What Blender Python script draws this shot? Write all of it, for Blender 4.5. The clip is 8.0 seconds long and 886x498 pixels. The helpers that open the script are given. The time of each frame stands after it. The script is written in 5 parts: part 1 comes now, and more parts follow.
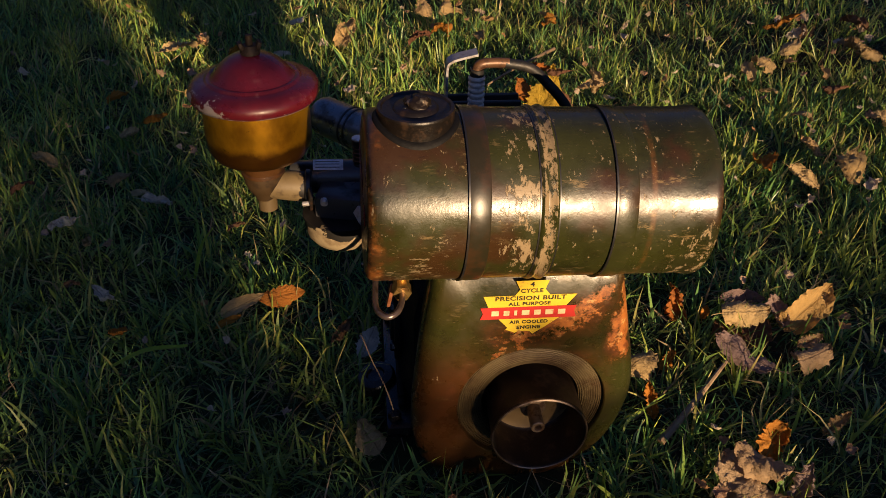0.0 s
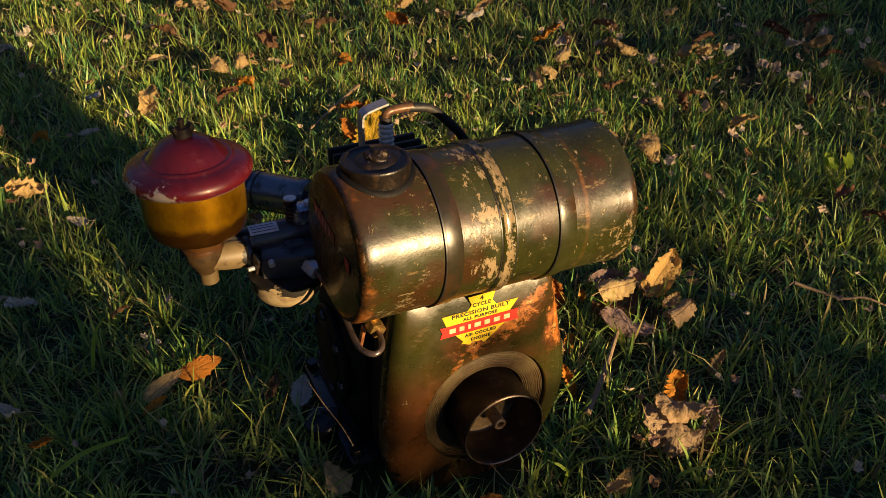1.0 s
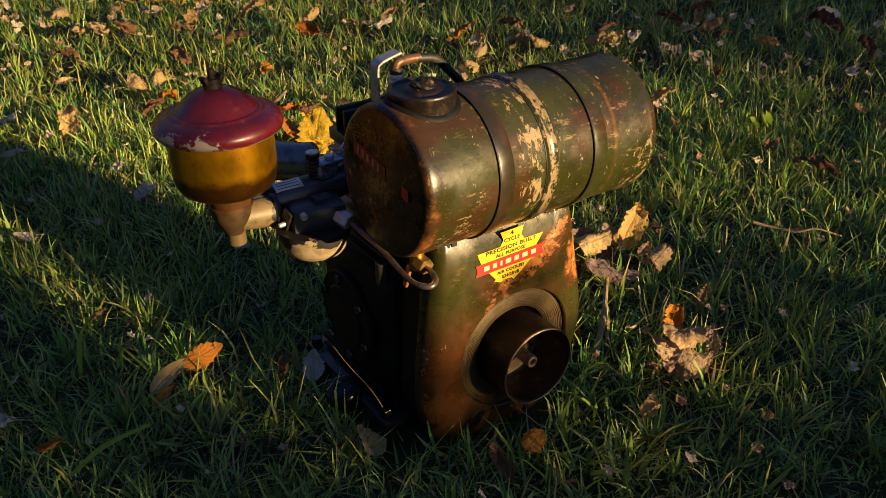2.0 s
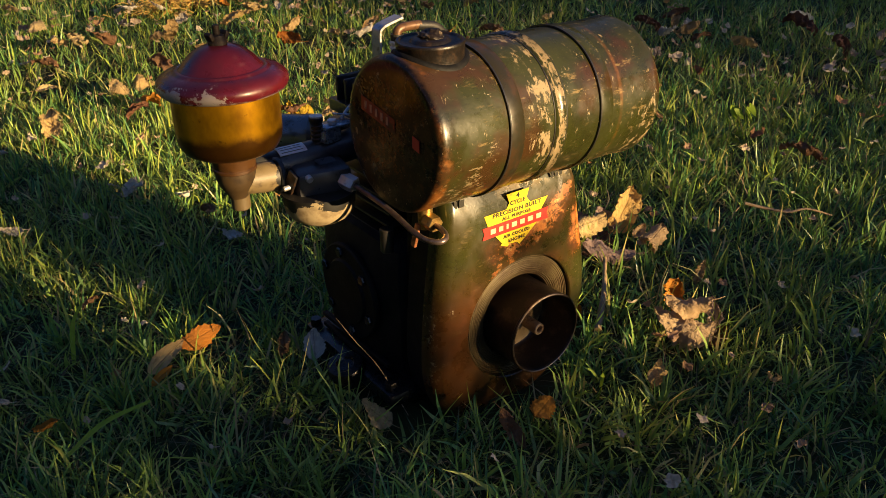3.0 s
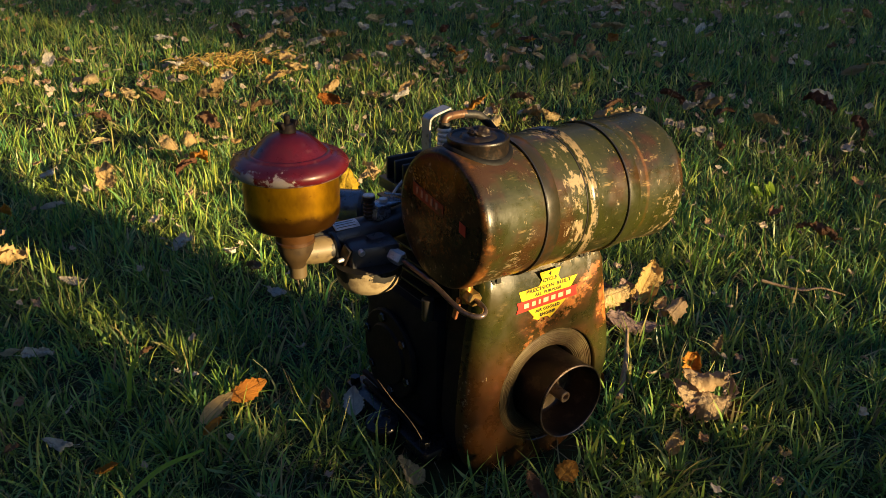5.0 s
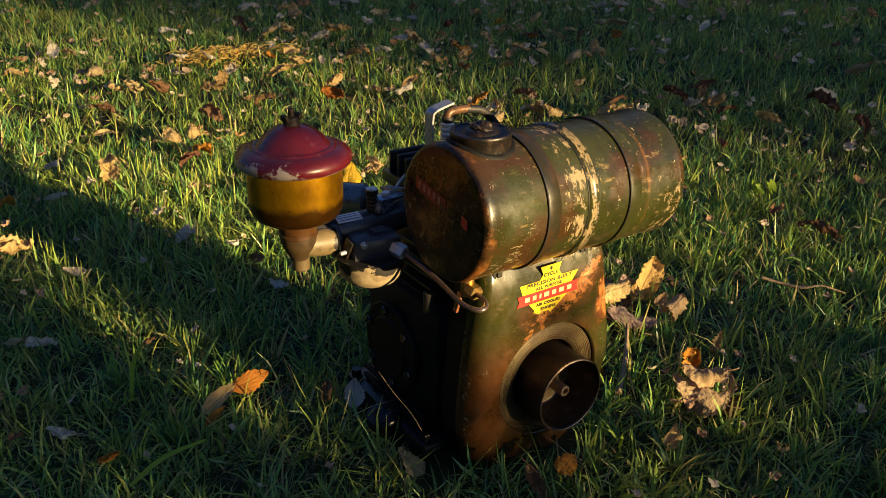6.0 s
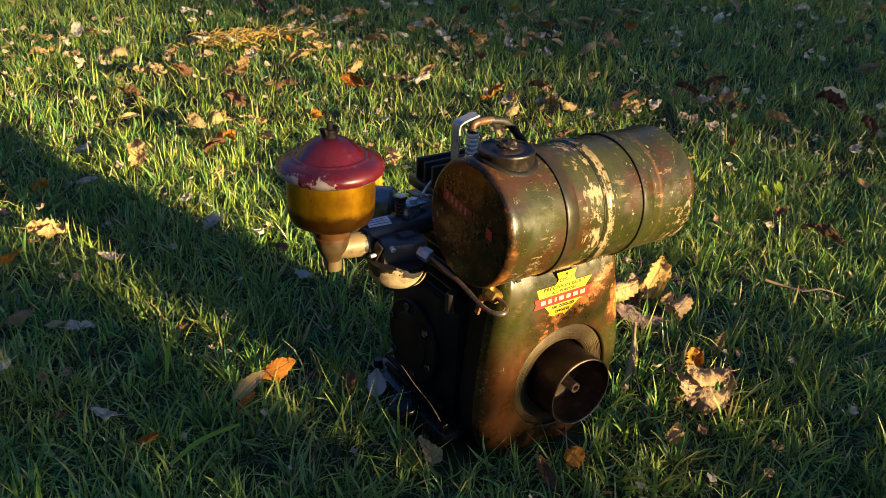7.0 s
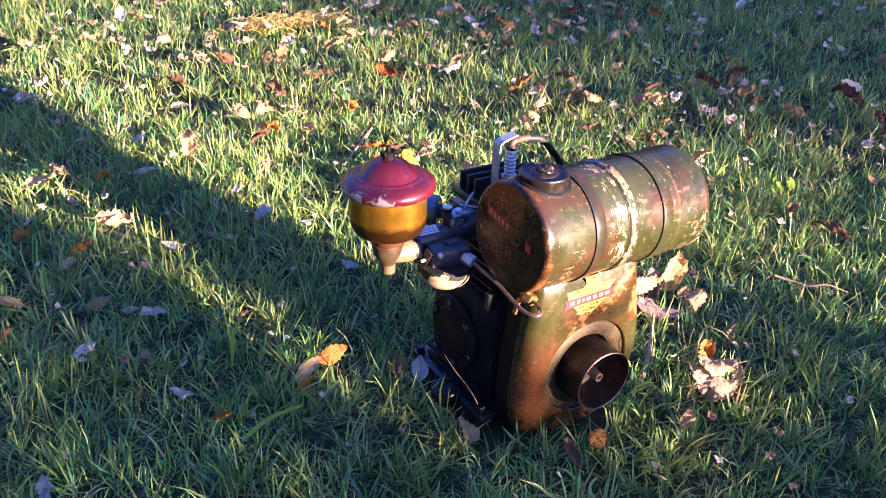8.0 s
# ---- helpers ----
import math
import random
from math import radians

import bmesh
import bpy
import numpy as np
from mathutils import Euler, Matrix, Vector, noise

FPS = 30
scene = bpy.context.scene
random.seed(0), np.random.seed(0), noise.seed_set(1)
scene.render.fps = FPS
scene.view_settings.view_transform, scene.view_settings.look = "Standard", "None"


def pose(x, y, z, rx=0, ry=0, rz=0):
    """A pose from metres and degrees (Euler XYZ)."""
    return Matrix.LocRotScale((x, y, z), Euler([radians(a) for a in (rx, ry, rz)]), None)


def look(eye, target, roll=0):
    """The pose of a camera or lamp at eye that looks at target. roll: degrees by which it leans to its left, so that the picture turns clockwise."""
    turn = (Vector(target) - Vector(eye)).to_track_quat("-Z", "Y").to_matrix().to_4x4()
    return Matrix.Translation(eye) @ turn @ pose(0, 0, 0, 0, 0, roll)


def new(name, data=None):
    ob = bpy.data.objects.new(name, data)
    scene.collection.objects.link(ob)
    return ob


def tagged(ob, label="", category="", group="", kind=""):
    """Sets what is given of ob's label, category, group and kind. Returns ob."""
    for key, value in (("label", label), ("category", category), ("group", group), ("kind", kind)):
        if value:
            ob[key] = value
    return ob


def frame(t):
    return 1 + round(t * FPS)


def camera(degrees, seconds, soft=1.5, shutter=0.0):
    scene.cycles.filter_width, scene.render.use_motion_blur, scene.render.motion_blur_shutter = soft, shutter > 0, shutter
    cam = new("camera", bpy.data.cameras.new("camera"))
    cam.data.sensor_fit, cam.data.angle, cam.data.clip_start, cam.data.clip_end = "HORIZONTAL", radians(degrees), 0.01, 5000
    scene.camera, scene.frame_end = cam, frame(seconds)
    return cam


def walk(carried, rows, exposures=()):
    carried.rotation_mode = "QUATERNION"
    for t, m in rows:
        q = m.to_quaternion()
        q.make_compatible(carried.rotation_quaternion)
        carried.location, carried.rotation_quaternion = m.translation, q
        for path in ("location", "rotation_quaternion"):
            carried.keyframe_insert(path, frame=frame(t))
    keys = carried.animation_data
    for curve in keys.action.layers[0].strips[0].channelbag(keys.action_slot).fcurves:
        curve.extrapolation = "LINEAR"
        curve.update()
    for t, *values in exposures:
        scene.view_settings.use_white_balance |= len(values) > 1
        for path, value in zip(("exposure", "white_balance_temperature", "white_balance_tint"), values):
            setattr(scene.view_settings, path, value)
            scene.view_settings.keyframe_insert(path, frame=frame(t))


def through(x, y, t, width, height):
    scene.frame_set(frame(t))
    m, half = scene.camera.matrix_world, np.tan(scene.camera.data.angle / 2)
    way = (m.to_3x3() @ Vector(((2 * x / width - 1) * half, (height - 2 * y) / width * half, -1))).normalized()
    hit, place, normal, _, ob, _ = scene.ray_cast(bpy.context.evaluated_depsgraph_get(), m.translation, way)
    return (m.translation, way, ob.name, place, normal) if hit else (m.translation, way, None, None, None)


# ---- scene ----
# camera and walk
cam = camera(54.0, 8.0, soft=0.6)
PATH = [
    (0, (-0.127, -0.487, 0.58), (0.032, 1.162, -0.541), 1.2),
    (0.5, (-0.202, -0.48, 0.598), (0.212, 1.116, -0.534), 0.1),
    (1, (-0.278, -0.501, 0.615), (0.411, 1.047, -0.447), -0.4),
    (1.5, (-0.38, -0.49, 0.612), (0.48, 0.966, -0.455), 0.4),
    (2, (-0.417, -0.481, 0.551), (0.55, 0.965, -0.437), -1.1),
    (2.2, (-0.423, -0.472, 0.528), (0.604, 0.94, -0.45), -2.0),
    (3.3, (-0.462, -0.486, 0.498), (0.568, 0.967, -0.413), -0.9),
    (3.5, (-0.466, -0.487, 0.509), (0.552, 0.974, -0.401), -0.7),
    (4, (-0.477, -0.487, 0.53), (0.535, 0.99, -0.361), -0.1),
    (4.5, (-0.49, -0.501, 0.546), (0.542, 1.0, -0.28), -0.0),
    (6, (-0.5, -0.516, 0.549), (0.527, 0.982, -0.287), 0.9),
    (6.5, (-0.5, -0.519, 0.551), (0.524, 0.978, -0.292), 1.1),
    (7, (-0.536, -0.536, 0.597), (0.469, 0.947, -0.292), 2.3),
    (7.5, (-0.575, -0.559, 0.644), (0.429, 0.902, -0.281), 2.8),
    (8, (-0.604, -0.584, 0.684), (0.351, 0.886, -0.278), 2.5),
]
EXPOSURE = [(0.0, 0.70, 6200, 26), (1.0, 1.08, 6900, 18), (1.5, 1.36, 6780, 15), (2.0, 1.33, 6850, 15), (3.5, 1.54, 6700, 12), (6.6, 1.61, 6600, 6), (7.2, 2.53, 6200, 12), (8.0, 3.36, 5080, 42)]
walk(cam, [(t, look(eye, target, roll)) for t, eye, target, roll in PATH], EXPOSURE)

# ---- world and sun ----
SUN_EL, SUN_X, SUN_Y = radians(10.0), 0.313, -0.950
world = bpy.data.worlds.new("evening_sky")
scene.world = world
world.use_nodes = True
wn, wl = world.node_tree.nodes, world.node_tree.links
sky = wn.new("ShaderNodeTexSky")
sky.sky_type = "NISHITA"
sky.sun_disc = False
sky.sun_elevation = SUN_EL
sky.sun_rotation = math.atan2(SUN_X, SUN_Y)
tint = wn.new("ShaderNodeMix")
tint.data_type, tint.blend_type = "RGBA", "MULTIPLY"
tint.inputs["Factor"].default_value = 1.0
tint.inputs["B"].default_value = (0.37, 0.55, 0.98, 1.0)
wl.new(sky.outputs["Color"], tint.inputs["A"])
wl.new(tint.outputs["Result"], wn["Background"].inputs["Color"])
wn["Background"].inputs["Strength"].default_value = 0.05
sun_data = bpy.data.lights.new("sun", "SUN")
sun_data.energy = 5.0
sun_data.angle = radians(0.6)
sun_data.color = (1.0, 0.72, 0.36)
sun = new("sun", sun_data)
sun_way = Vector((SUN_X * math.cos(SUN_EL), SUN_Y * math.cos(SUN_EL), math.sin(SUN_EL)))
sun.matrix_world = look(sun_way * 20, (0, 0, 0))


# ---- material tools ----
class Mat:
    """A node material with short calls for common nodes."""

    def __init__(self, name, rough=0.5, metal=0.0, spec=0.5):
        self.m = bpy.data.materials.new(name)
        self.m.use_nodes = True
        self.n, self.l = self.m.node_tree.nodes, self.m.node_tree.links
        self.b = self.n["Principled BSDF"]
        self.b.inputs["Roughness"].default_value = rough
        self.b.inputs["Metallic"].default_value = metal
        self.b.inputs["Specular IOR Level"].default_value = spec
        self.coord = self.n.new("ShaderNodeTexCoord").outputs["Object"]

    def put(self, name, value):
        s = self.b.inputs[name]
        if isinstance(value, bpy.types.NodeSocket):
            self.l.new(value, s)
        else:
            s.default_value = value

    def noise(self, scale, detail=4, rough=0.6, squash=None, distort=0.0):
        t = self.n.new("ShaderNodeTexNoise")
        t.inputs["Scale"].default_value = scale
        t.inputs["Detail"].default_value = detail
        t.inputs["Roughness"].default_value = rough
        t.inputs["Distortion"].default_value = distort
        v = self.coord
        if squash:
            mp = self.n.new("ShaderNodeMapping")
            mp.inputs["Scale"].default_value = squash
            self.l.new(v, mp.inputs["Vector"])
            v = mp.outputs["Vector"]
        self.l.new(v, t.inputs["Vector"])
        return t.outputs["Fac"]

    def step(self, value, lo, hi):
        r = self.n.new("ShaderNodeMapRange")
        r.interpolation_type = "SMOOTHSTEP"
        r.inputs["From Min"].default_value = lo
        r.inputs["From Max"].default_value = hi
        self.l.new(value, r.inputs["Value"])
        return r.outputs["Result"]

    def math(self, op, a, b=0.0):
        r = self.n.new("ShaderNodeMath")
        r.operation = op
        r.use_clamp = op != "SUBTRACT"
        for i, v in enumerate((a, b)):
            if isinstance(v, bpy.types.NodeSocket):
                self.l.new(v, r.inputs[i])
            else:
                r.inputs[i].default_value = v
        return r.outputs[0]

    def axis(self, name):
        s = self.n.new("ShaderNodeSeparateXYZ")
        self.l.new(self.coord, s.inputs[0])
        return s.outputs[name]

    def mix(self, fac, a, b):
        r = self.n.new("ShaderNodeMix")
        r.data_type = "RGBA"
        for s, v in ((r.inputs["Factor"], fac), (r.inputs["A"], a), (r.inputs["B"], b)):
            if isinstance(v, bpy.types.NodeSocket):
                self.l.new(v, s)
            elif isinstance(v, float):
                s.default_value = v
            else:
                s.default_value = (*v, 1.0) if len(v) == 3 else v
        return r.outputs["Result"]

    def fmix(self, fac, a, b):
        r = self.n.new("ShaderNodeMix")
        for s, v in ((r.inputs["Factor"], fac), (r.inputs["A"], a), (r.inputs["B"], b)):
            if isinstance(v, bpy.types.NodeSocket):
                self.l.new(v, s)
            else:
                s.default_value = v
        return r.outputs["Result"]

    def bump(self, value, strength, distance):
        r = self.n.new("ShaderNodeBump")
        r.inputs["Strength"].default_value = strength
        r.inputs["Distance"].default_value = distance
        self.l.new(value, r.inputs["Height"])
        old = self.b.inputs["Normal"]
        if old.is_linked:
            self.l.new(old.links[0].from_socket, r.inputs["Normal"])
        self.l.new(r.outputs["Normal"], old)

    def random(self, island=False):
        if island:
            return self.n.new("ShaderNodeNewGeometry").outputs["Random Per Island"]
        return self.n.new("ShaderNodeObjectInfo").outputs["Random"]

    def ramp(self, value, stops):
        r = self.n.new("ShaderNodeValToRGB")
        e = r.color_ramp.elements
        while len(e) < len(stops):
            e.new(0.5)
        for el, (p, c) in zip(e, stops):
            el.position, el.color = p, (*c, 1.0)
        self.l.new(value, r.inputs["Fac"])
        return r.outputs["Color"]


GREEN, GREEN_DARK = (0.030, 0.033, 0.007), (0.017, 0.018, 0.005)
RUST = (0.38, 0.125, 0.018)
CHIP = (0.26, 0.195, 0.108)


def old_green(name, chips=0.0, rusty=None, tan=None, black=None, brown_paint=(0.043, 0.019, 0.007), scratched=0.75, stain=None):
    """Glossy old olive paint with brown wear, pale chips, scratches and rust."""
    m = Mat(name, 0.3)
    wide, fine = m.noise(14, 5, 0.6), m.noise(90, 5, 0.7)
    col = m.mix(m.step(wide, 0.35, 0.65), GREEN, GREEN_DARK)
    brown = m.step(m.noise(11, 4, 0.6), 0.46, 0.60) if tan is None else tan(m)
    col = m.mix(m.math("MULTIPLY", brown, 0.85), col, brown_paint)
    if stain is not None:
        col = m.mix(stain(m), col, m.mix(m.step(fine, 0.35, 0.65), (0.150, 0.034, 0.006), (0.075, 0.018, 0.004)))
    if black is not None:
        # The blackened part loses gloss too, as if it mirrored shaded ground.
        darkened = black(m)
        col = m.mix(darkened, col, (0.006, 0.0052, 0.0045))
        m.put("Specular IOR Level", m.fmix(darkened, 0.5, 0.22))
    scratch = m.math("MULTIPLY", m.step(m.noise(70, 8, 0.8, (0.5, 2.0, 2.0)), 0.57, 0.62), m.step(m.noise(22, 4, 0.6), 0.40, 0.56))
    col = m.mix(m.math("MULTIPLY", scratch, scratched), col, (0.20, 0.14, 0.06))
    if rusty is not None:
        r = rusty(m)
        col = m.mix(r, col, m.mix(m.step(fine, 0.40, 0.66), m.mix(m.step(m.noise(160, 6, 0.75), 0.55, 0.64), RUST, (0.58, 0.32, 0.10)), (0.15, 0.042, 0.008)))
        m.put("Roughness", m.fmix(r, m.fmix(m.step(m.noise(40, 4, 0.6), 0.35, 0.7), 0.23, 0.42), 0.55))
    if chips is not None:
        c = chips(m)
        col = m.mix(c, col, CHIP)
        m.bump(c, 0.35, -0.0004)
    grime = m.math("MULTIPLY", m.step(m.noise(210, 6, 0.8, (0.6, 1.4, 1.4)), 0.54, 0.66), 0.55)
    col = m.mix(grime, col, m.mix(0.7, col, (0.006, 0.004, 0.003)))
    flecks = m.math("MULTIPLY", m.step(m.noise(420, 4, 0.7, (0.35, 1.5, 1.5)), 0.64, 0.70), 0.5)
    col = m.mix(flecks, col, (0.16, 0.12, 0.06))
    m.put("Base Color", col)
    if rusty is None:
        m.put("Roughness", m.fmix(m.step(m.noise(40, 4, 0.6), 0.35, 0.7), 0.22, 0.40))
    m.bump(fine, 0.30, 0.0006)
    m.bump(m.noise(300, 5, 0.7), 0.25, 0.0003)
    m.put("Coat Weight", 0.15)
    return m.m


def near(m, ax, centre, half, soft):
    """1 within half of centre along an axis, with soft edges."""
    d = m.math("ABSOLUTE", m.math("SUBTRACT", m.axis(ax), centre))
    return m.math("SUBTRACT", 1.0, m.step(d, half, half + soft))


def tank_chips(m):
    n = m.noise(120, 8, 0.78, (1.5, 0.75, 0.75), 0.2)
    wide = m.noise(16, 3)
    lift = m.math("MULTIPLY", near(m, "X", -0.028, 0.006, 0.020), m.step(wide, 0.34, 0.56))
    beads = m.math("MULTIPLY", near(m, "X", -0.0180, 0.0038, 0.0012), m.step(m.noise(20, 3), 0.20, 0.42))
    belt = m.step(m.math("ADD", n, m.math("MULTIPLY", lift, 0.125)), 0.615, 0.635)
    belt = m.math("MAXIMUM", belt, m.step(m.math("ADD", n, m.math("MULTIPLY", beads, 0.15)), 0.615, 0.635))
    front = m.math("SUBTRACT", 1.0, m.step(m.axis("Z"), -0.005, 0.035))
    lift2 = m.math("MULTIPLY", m.step(m.axis("X"), 0.045, 0.085), front)
    end = m.step(m.math("ADD", n, m.math("MULTIPLY", lift2, 0.085)), 0.620, 0.640)
    some = m.math("MULTIPLY", m.step(m.noise(70, 5, 0.7), 0.68, 0.70), 0.9)
    worn = m.math("MULTIPLY", near(m, "X", -0.100, 0.012, 0.020), m.math("MULTIPLY", front, m.step(m.noise(30, 3), 0.40, 0.60)))
    flecks = m.math("MULTIPLY", m.step(m.math("ADD", m.noise(150, 8, 0.8, (0.9, 2.4, 2.4)), m.math("MULTIPLY", worn, 0.12)), 0.655, 0.680), 0.7)
    return m.math("MAXIMUM", m.math("MAXIMUM", belt, end), m.math("MAXIMUM", some, flecks))


def tank_rust(m):
    n = m.noise(28, 6, 0.7)
    left = m.math("MULTIPLY", m.math("MULTIPLY", near(m, "X", -0.1275, 0.002, 0.005), 0.6), m.step(n, 0.46, 0.62))
    line = m.math("MULTIPLY", m.math("MULTIPLY", near(m, "X", 0.050, 0.0006, 0.0022), 0.25), m.step(n, 0.36, 0.55))
    spots = m.math("MULTIPLY", m.math("SUBTRACT", 1.0, m.step(m.axis("X"), -0.1315, -0.1290)), m.math("MULTIPLY", m.step(m.noise(90, 6, 0.7), 0.56, 0.64), 0.7))
    end = m.math("SUBTRACT", 1.0, m.step(m.axis("X"), -0.1325, -0.1315))
    ghost = m.math("MULTIPLY", m.math("MULTIPLY", near(m, "Y", 0.006, 0.014, 0.014), near(m, "Z", 0.006, 0.028, 0.014)), m.step(m.noise(150, 7, 0.8), 0.48, 0.58))
    ghost = m.math("MULTIPLY", m.math("MULTIPLY", ghost, end), 0.8)
    return m.math("MULTIPLY", m.math("MAXIMUM", m.math("MAXIMUM", left, line), m.math("MAXIMUM", spots, ghost)), 0.7)


def rust_band(m, half, soft):
    """The slanting band under the decal and the patch by its upper corner."""
    slant = m.math("SUBTRACT", m.axis("Z"), m.math("MULTIPLY", m.math("ADD", m.axis("X"), 0.03), 0.50))
    band = m.math("SUBTRACT", 1.0, m.step(m.math("ABSOLUTE", m.math("SUBTRACT", slant, 0.142)), half, half + soft))
    a = m.math("MULTIPLY", band, m.math("MULTIPLY", m.step(m.axis("X"), -0.060, -0.030), m.math("SUBTRACT", 1.0, m.step(m.axis("X"), 0.045, 0.070))))
    b = m.math("MULTIPLY", near(m, "X", 0.066, 0.008, 0.014), near(m, "Z", 0.160, 0.024, 0.030))
    return m.math("MAXIMUM", a, b)


def shroud_rust(m):
    n, fine = m.noise(34, 7, 0.75, None, 0.15), m.noise(170, 8, 0.85, (0.8, 1.0, 1.2))
    field = m.math("MULTIPLY", rust_band(m, 0.005, 0.020), m.step(n, 0.30, 0.60))
    return m.step(m.math("ADD", m.math("MULTIPLY", field, 0.42), m.math("MULTIPLY", fine, 0.80)), 0.57, 0.72)


def shroud_stain(m):
    dx, dz = m.math("ABSOLUTE", m.math("SUBTRACT", m.axis("X"), -0.012)), m.math("ABSOLUTE", m.math("SUBTRACT", m.axis("Z"), 0.082))
    span = m.math("SQRT", m.math("ADD", m.math("MULTIPLY", dx, dx), m.math("MULTIPLY", dz, dz)))
    halo = m.math("SUBTRACT", 1.0, m.step(span, 0.060, 0.092))
    spread = m.math("MAXIMUM", m.math("MULTIPLY", halo, 0.60), rust_band(m, 0.008, 0.030))
    return m.math("MULTIPLY", spread, m.math("ADD", 0.08, m.math("MULTIPLY", m.step(m.noise(20, 5, 0.65), 0.38, 0.66), 0.62)))


def shroud_chips(m):
    n = m.noise(45, 6, 0.7)
    top = m.math("MULTIPLY", m.step(m.axis("Z"), 0.196, 0.212), m.step(n, 0.50, 0.54))
    some = m.step(m.noise(85, 5, 0.7), 0.68, 0.70)
    edge = m.math("MULTIPLY", near(m, "X", -0.0965, 0.0012, 0.0020), m.math("MULTIPLY", near(m, "Z", 0.085, 0.030, 0.02), m.step(m.noise(190, 5, 0.7), 0.56, 0.60)))
    return m.math("MAXIMUM", m.math("MAXIMUM", top, edge), some)


def plain(name, base, worn, scale=60, rough=0.45, metal=0.0, amount=(0.5, 0.65), relief=0.1, spec=0.5):
    m = Mat(name, rough, metal, spec)
    n = m.noise(scale, 5, 0.65)
    m.put("Base Color", m.mix(m.step(n, *amount), base, worn))
    m.put("Roughness", m.fmix(m.noise(scale * 2.3, 3), rough - 0.1, rough + 0.15))
    m.bump(m.noise(scale * 5, 4), relief, 0.0006)
    return m.m


def tank_tan(m):
    left = m.math("SUBTRACT", 1.0, m.step(m.axis("X"), -0.075, -0.010))
    n = m.noise(13, 4, 0.6)
    a = m.step(m.math("ADD", n, m.math("MULTIPLY", left, 0.15)), 0.54, 0.66)
    end = m.math("SUBTRACT", 1.0, m.step(m.axis("X"), -0.1315, -0.1290))
    return m.math("MAXIMUM", a, end)


# Tank end: dark old paint, blackened further for facing away from the sun.
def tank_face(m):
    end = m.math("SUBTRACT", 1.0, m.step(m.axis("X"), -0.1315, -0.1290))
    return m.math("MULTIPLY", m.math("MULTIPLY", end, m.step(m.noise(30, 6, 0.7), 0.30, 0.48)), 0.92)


def shroud_tan(m):
    low = m.math("SUBTRACT", 1.0, m.step(m.axis("Z"), 0.095, 0.165))
    left = m.math("MULTIPLY", m.math("SUBTRACT", 1.0, m.step(m.axis("X"), -0.075, -0.010)), low)
    # Foot browned for rust and for the shade of the grass there.
    foot = m.math("SUBTRACT", 1.0, m.step(m.axis("Z"), -0.010, 0.050))
    patch = m.math("MULTIPLY", m.step(m.noise(10, 3, 0.55), 0.45, 0.75), 0.5)
    rim = m.math("MULTIPLY", m.math("SUBTRACT", 1.0, m.step(m.axis("X"), -0.100, -0.085)), 0.8)
    return m.math("MAXIMUM", m.math("MAXIMUM", left, foot), m.math("MAXIMUM", patch, rim))


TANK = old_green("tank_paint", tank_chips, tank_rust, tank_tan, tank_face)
SHROUD = old_green("housing_paint", shroud_chips, shroud_rust, shroud_tan, None, (0.060, 0.020, 0.005), 0.35, shroud_stain)
STRAP = plain("strap_brown", (0.020, 0.017, 0.008), (0.042, 0.022, 0.009), 35, 0.28, 0.0, (0.45, 0.62))
DARK_STEEL = plain("dark_steel", (0.020, 0.017, 0.015), (0.060, 0.030, 0.016), 70, 0.38, 0.3)
CAP_BROWN = plain("cap_paint", (0.008, 0.006, 0.005), (0.034, 0.020, 0.012), 110, 0.36, 0.1, (0.48, 0.68), 0.35)
BLACK = plain("black_engine_paint", (0.014, 0.014, 0.016), (0.026, 0.022, 0.019), 40, 0.30, 0.0, (0.5, 0.65), 0.1, 0.75)
BLACK_MATTE = plain("matte_black", (0.003, 0.003, 0.0035), (0.009, 0.008, 0.008), 40, 0.62, 0.0, (0.5, 0.65), 0.6, 0.22)
DARK_MATTE = plain("dark_worn_iron", (0.022, 0.015, 0.011), (0.060, 0.036, 0.024), 150, 0.62, 0.1, (0.5, 0.65), 0.2, 0.3)
BLACK_GREASE = plain("greasy_black", (0.006, 0.006, 0.007), (0.015, 0.013, 0.012), 50, 0.25)
GUNMETAL = plain("gunmetal", (0.080, 0.082, 0.088), (0.028, 0.027, 0.026), 60, 0.30, 0.45, (0.52, 0.66), 0.15, 0.7)
RUBBER = plain("black_rubber", (0.012, 0.012, 0.012), (0.03, 0.026, 0.022), 120, 0.5)
STEEL = plain("grey_steel", (0.46, 0.46, 0.47), (0.25, 0.23, 0.21), 150, 0.36, 0.5)
ZINC = plain("bright_zinc", (0.70, 0.70, 0.70), (0.42, 0.40, 0.37), 160, 0.32, 0.45)
BRASS = plain("brass", (0.55, 0.36, 0.12), (0.30, 0.17, 0.06), 150, 0.33, 0.9)
COPPER = plain("copper_tube", (0.19, 0.145, 0.135), (0.10, 0.07, 0.06), 130, 0.30, 0.75)
CAST = plain("cream_cast_metal", (0.105, 0.074, 0.034), (0.048, 0.032, 0.017), 40, 0.5)
# Blue in this steel stands for the sky it mirrors.
SKY_STEEL = plain("sky_tinted_steel", (0.34, 0.41, 0.50), (0.16, 0.19, 0.24), 90, 0.24, 0.65)
CERAMIC = plain("white_ceramic", (0.60, 0.58, 0.54), (0.38, 0.35, 0.31), 200, 0.3)
BROWN_TIP = plain("brown_terminal", (0.13, 0.066, 0.033), (0.07, 0.036, 0.022), 180, 0.4, 0.3)
YELLOW = plain("decal_yellow", (0.78, 0.55, 0.03), (0.55, 0.36, 0.05), 120, 0.4, 0.0, (0.62, 0.7), 0.05)
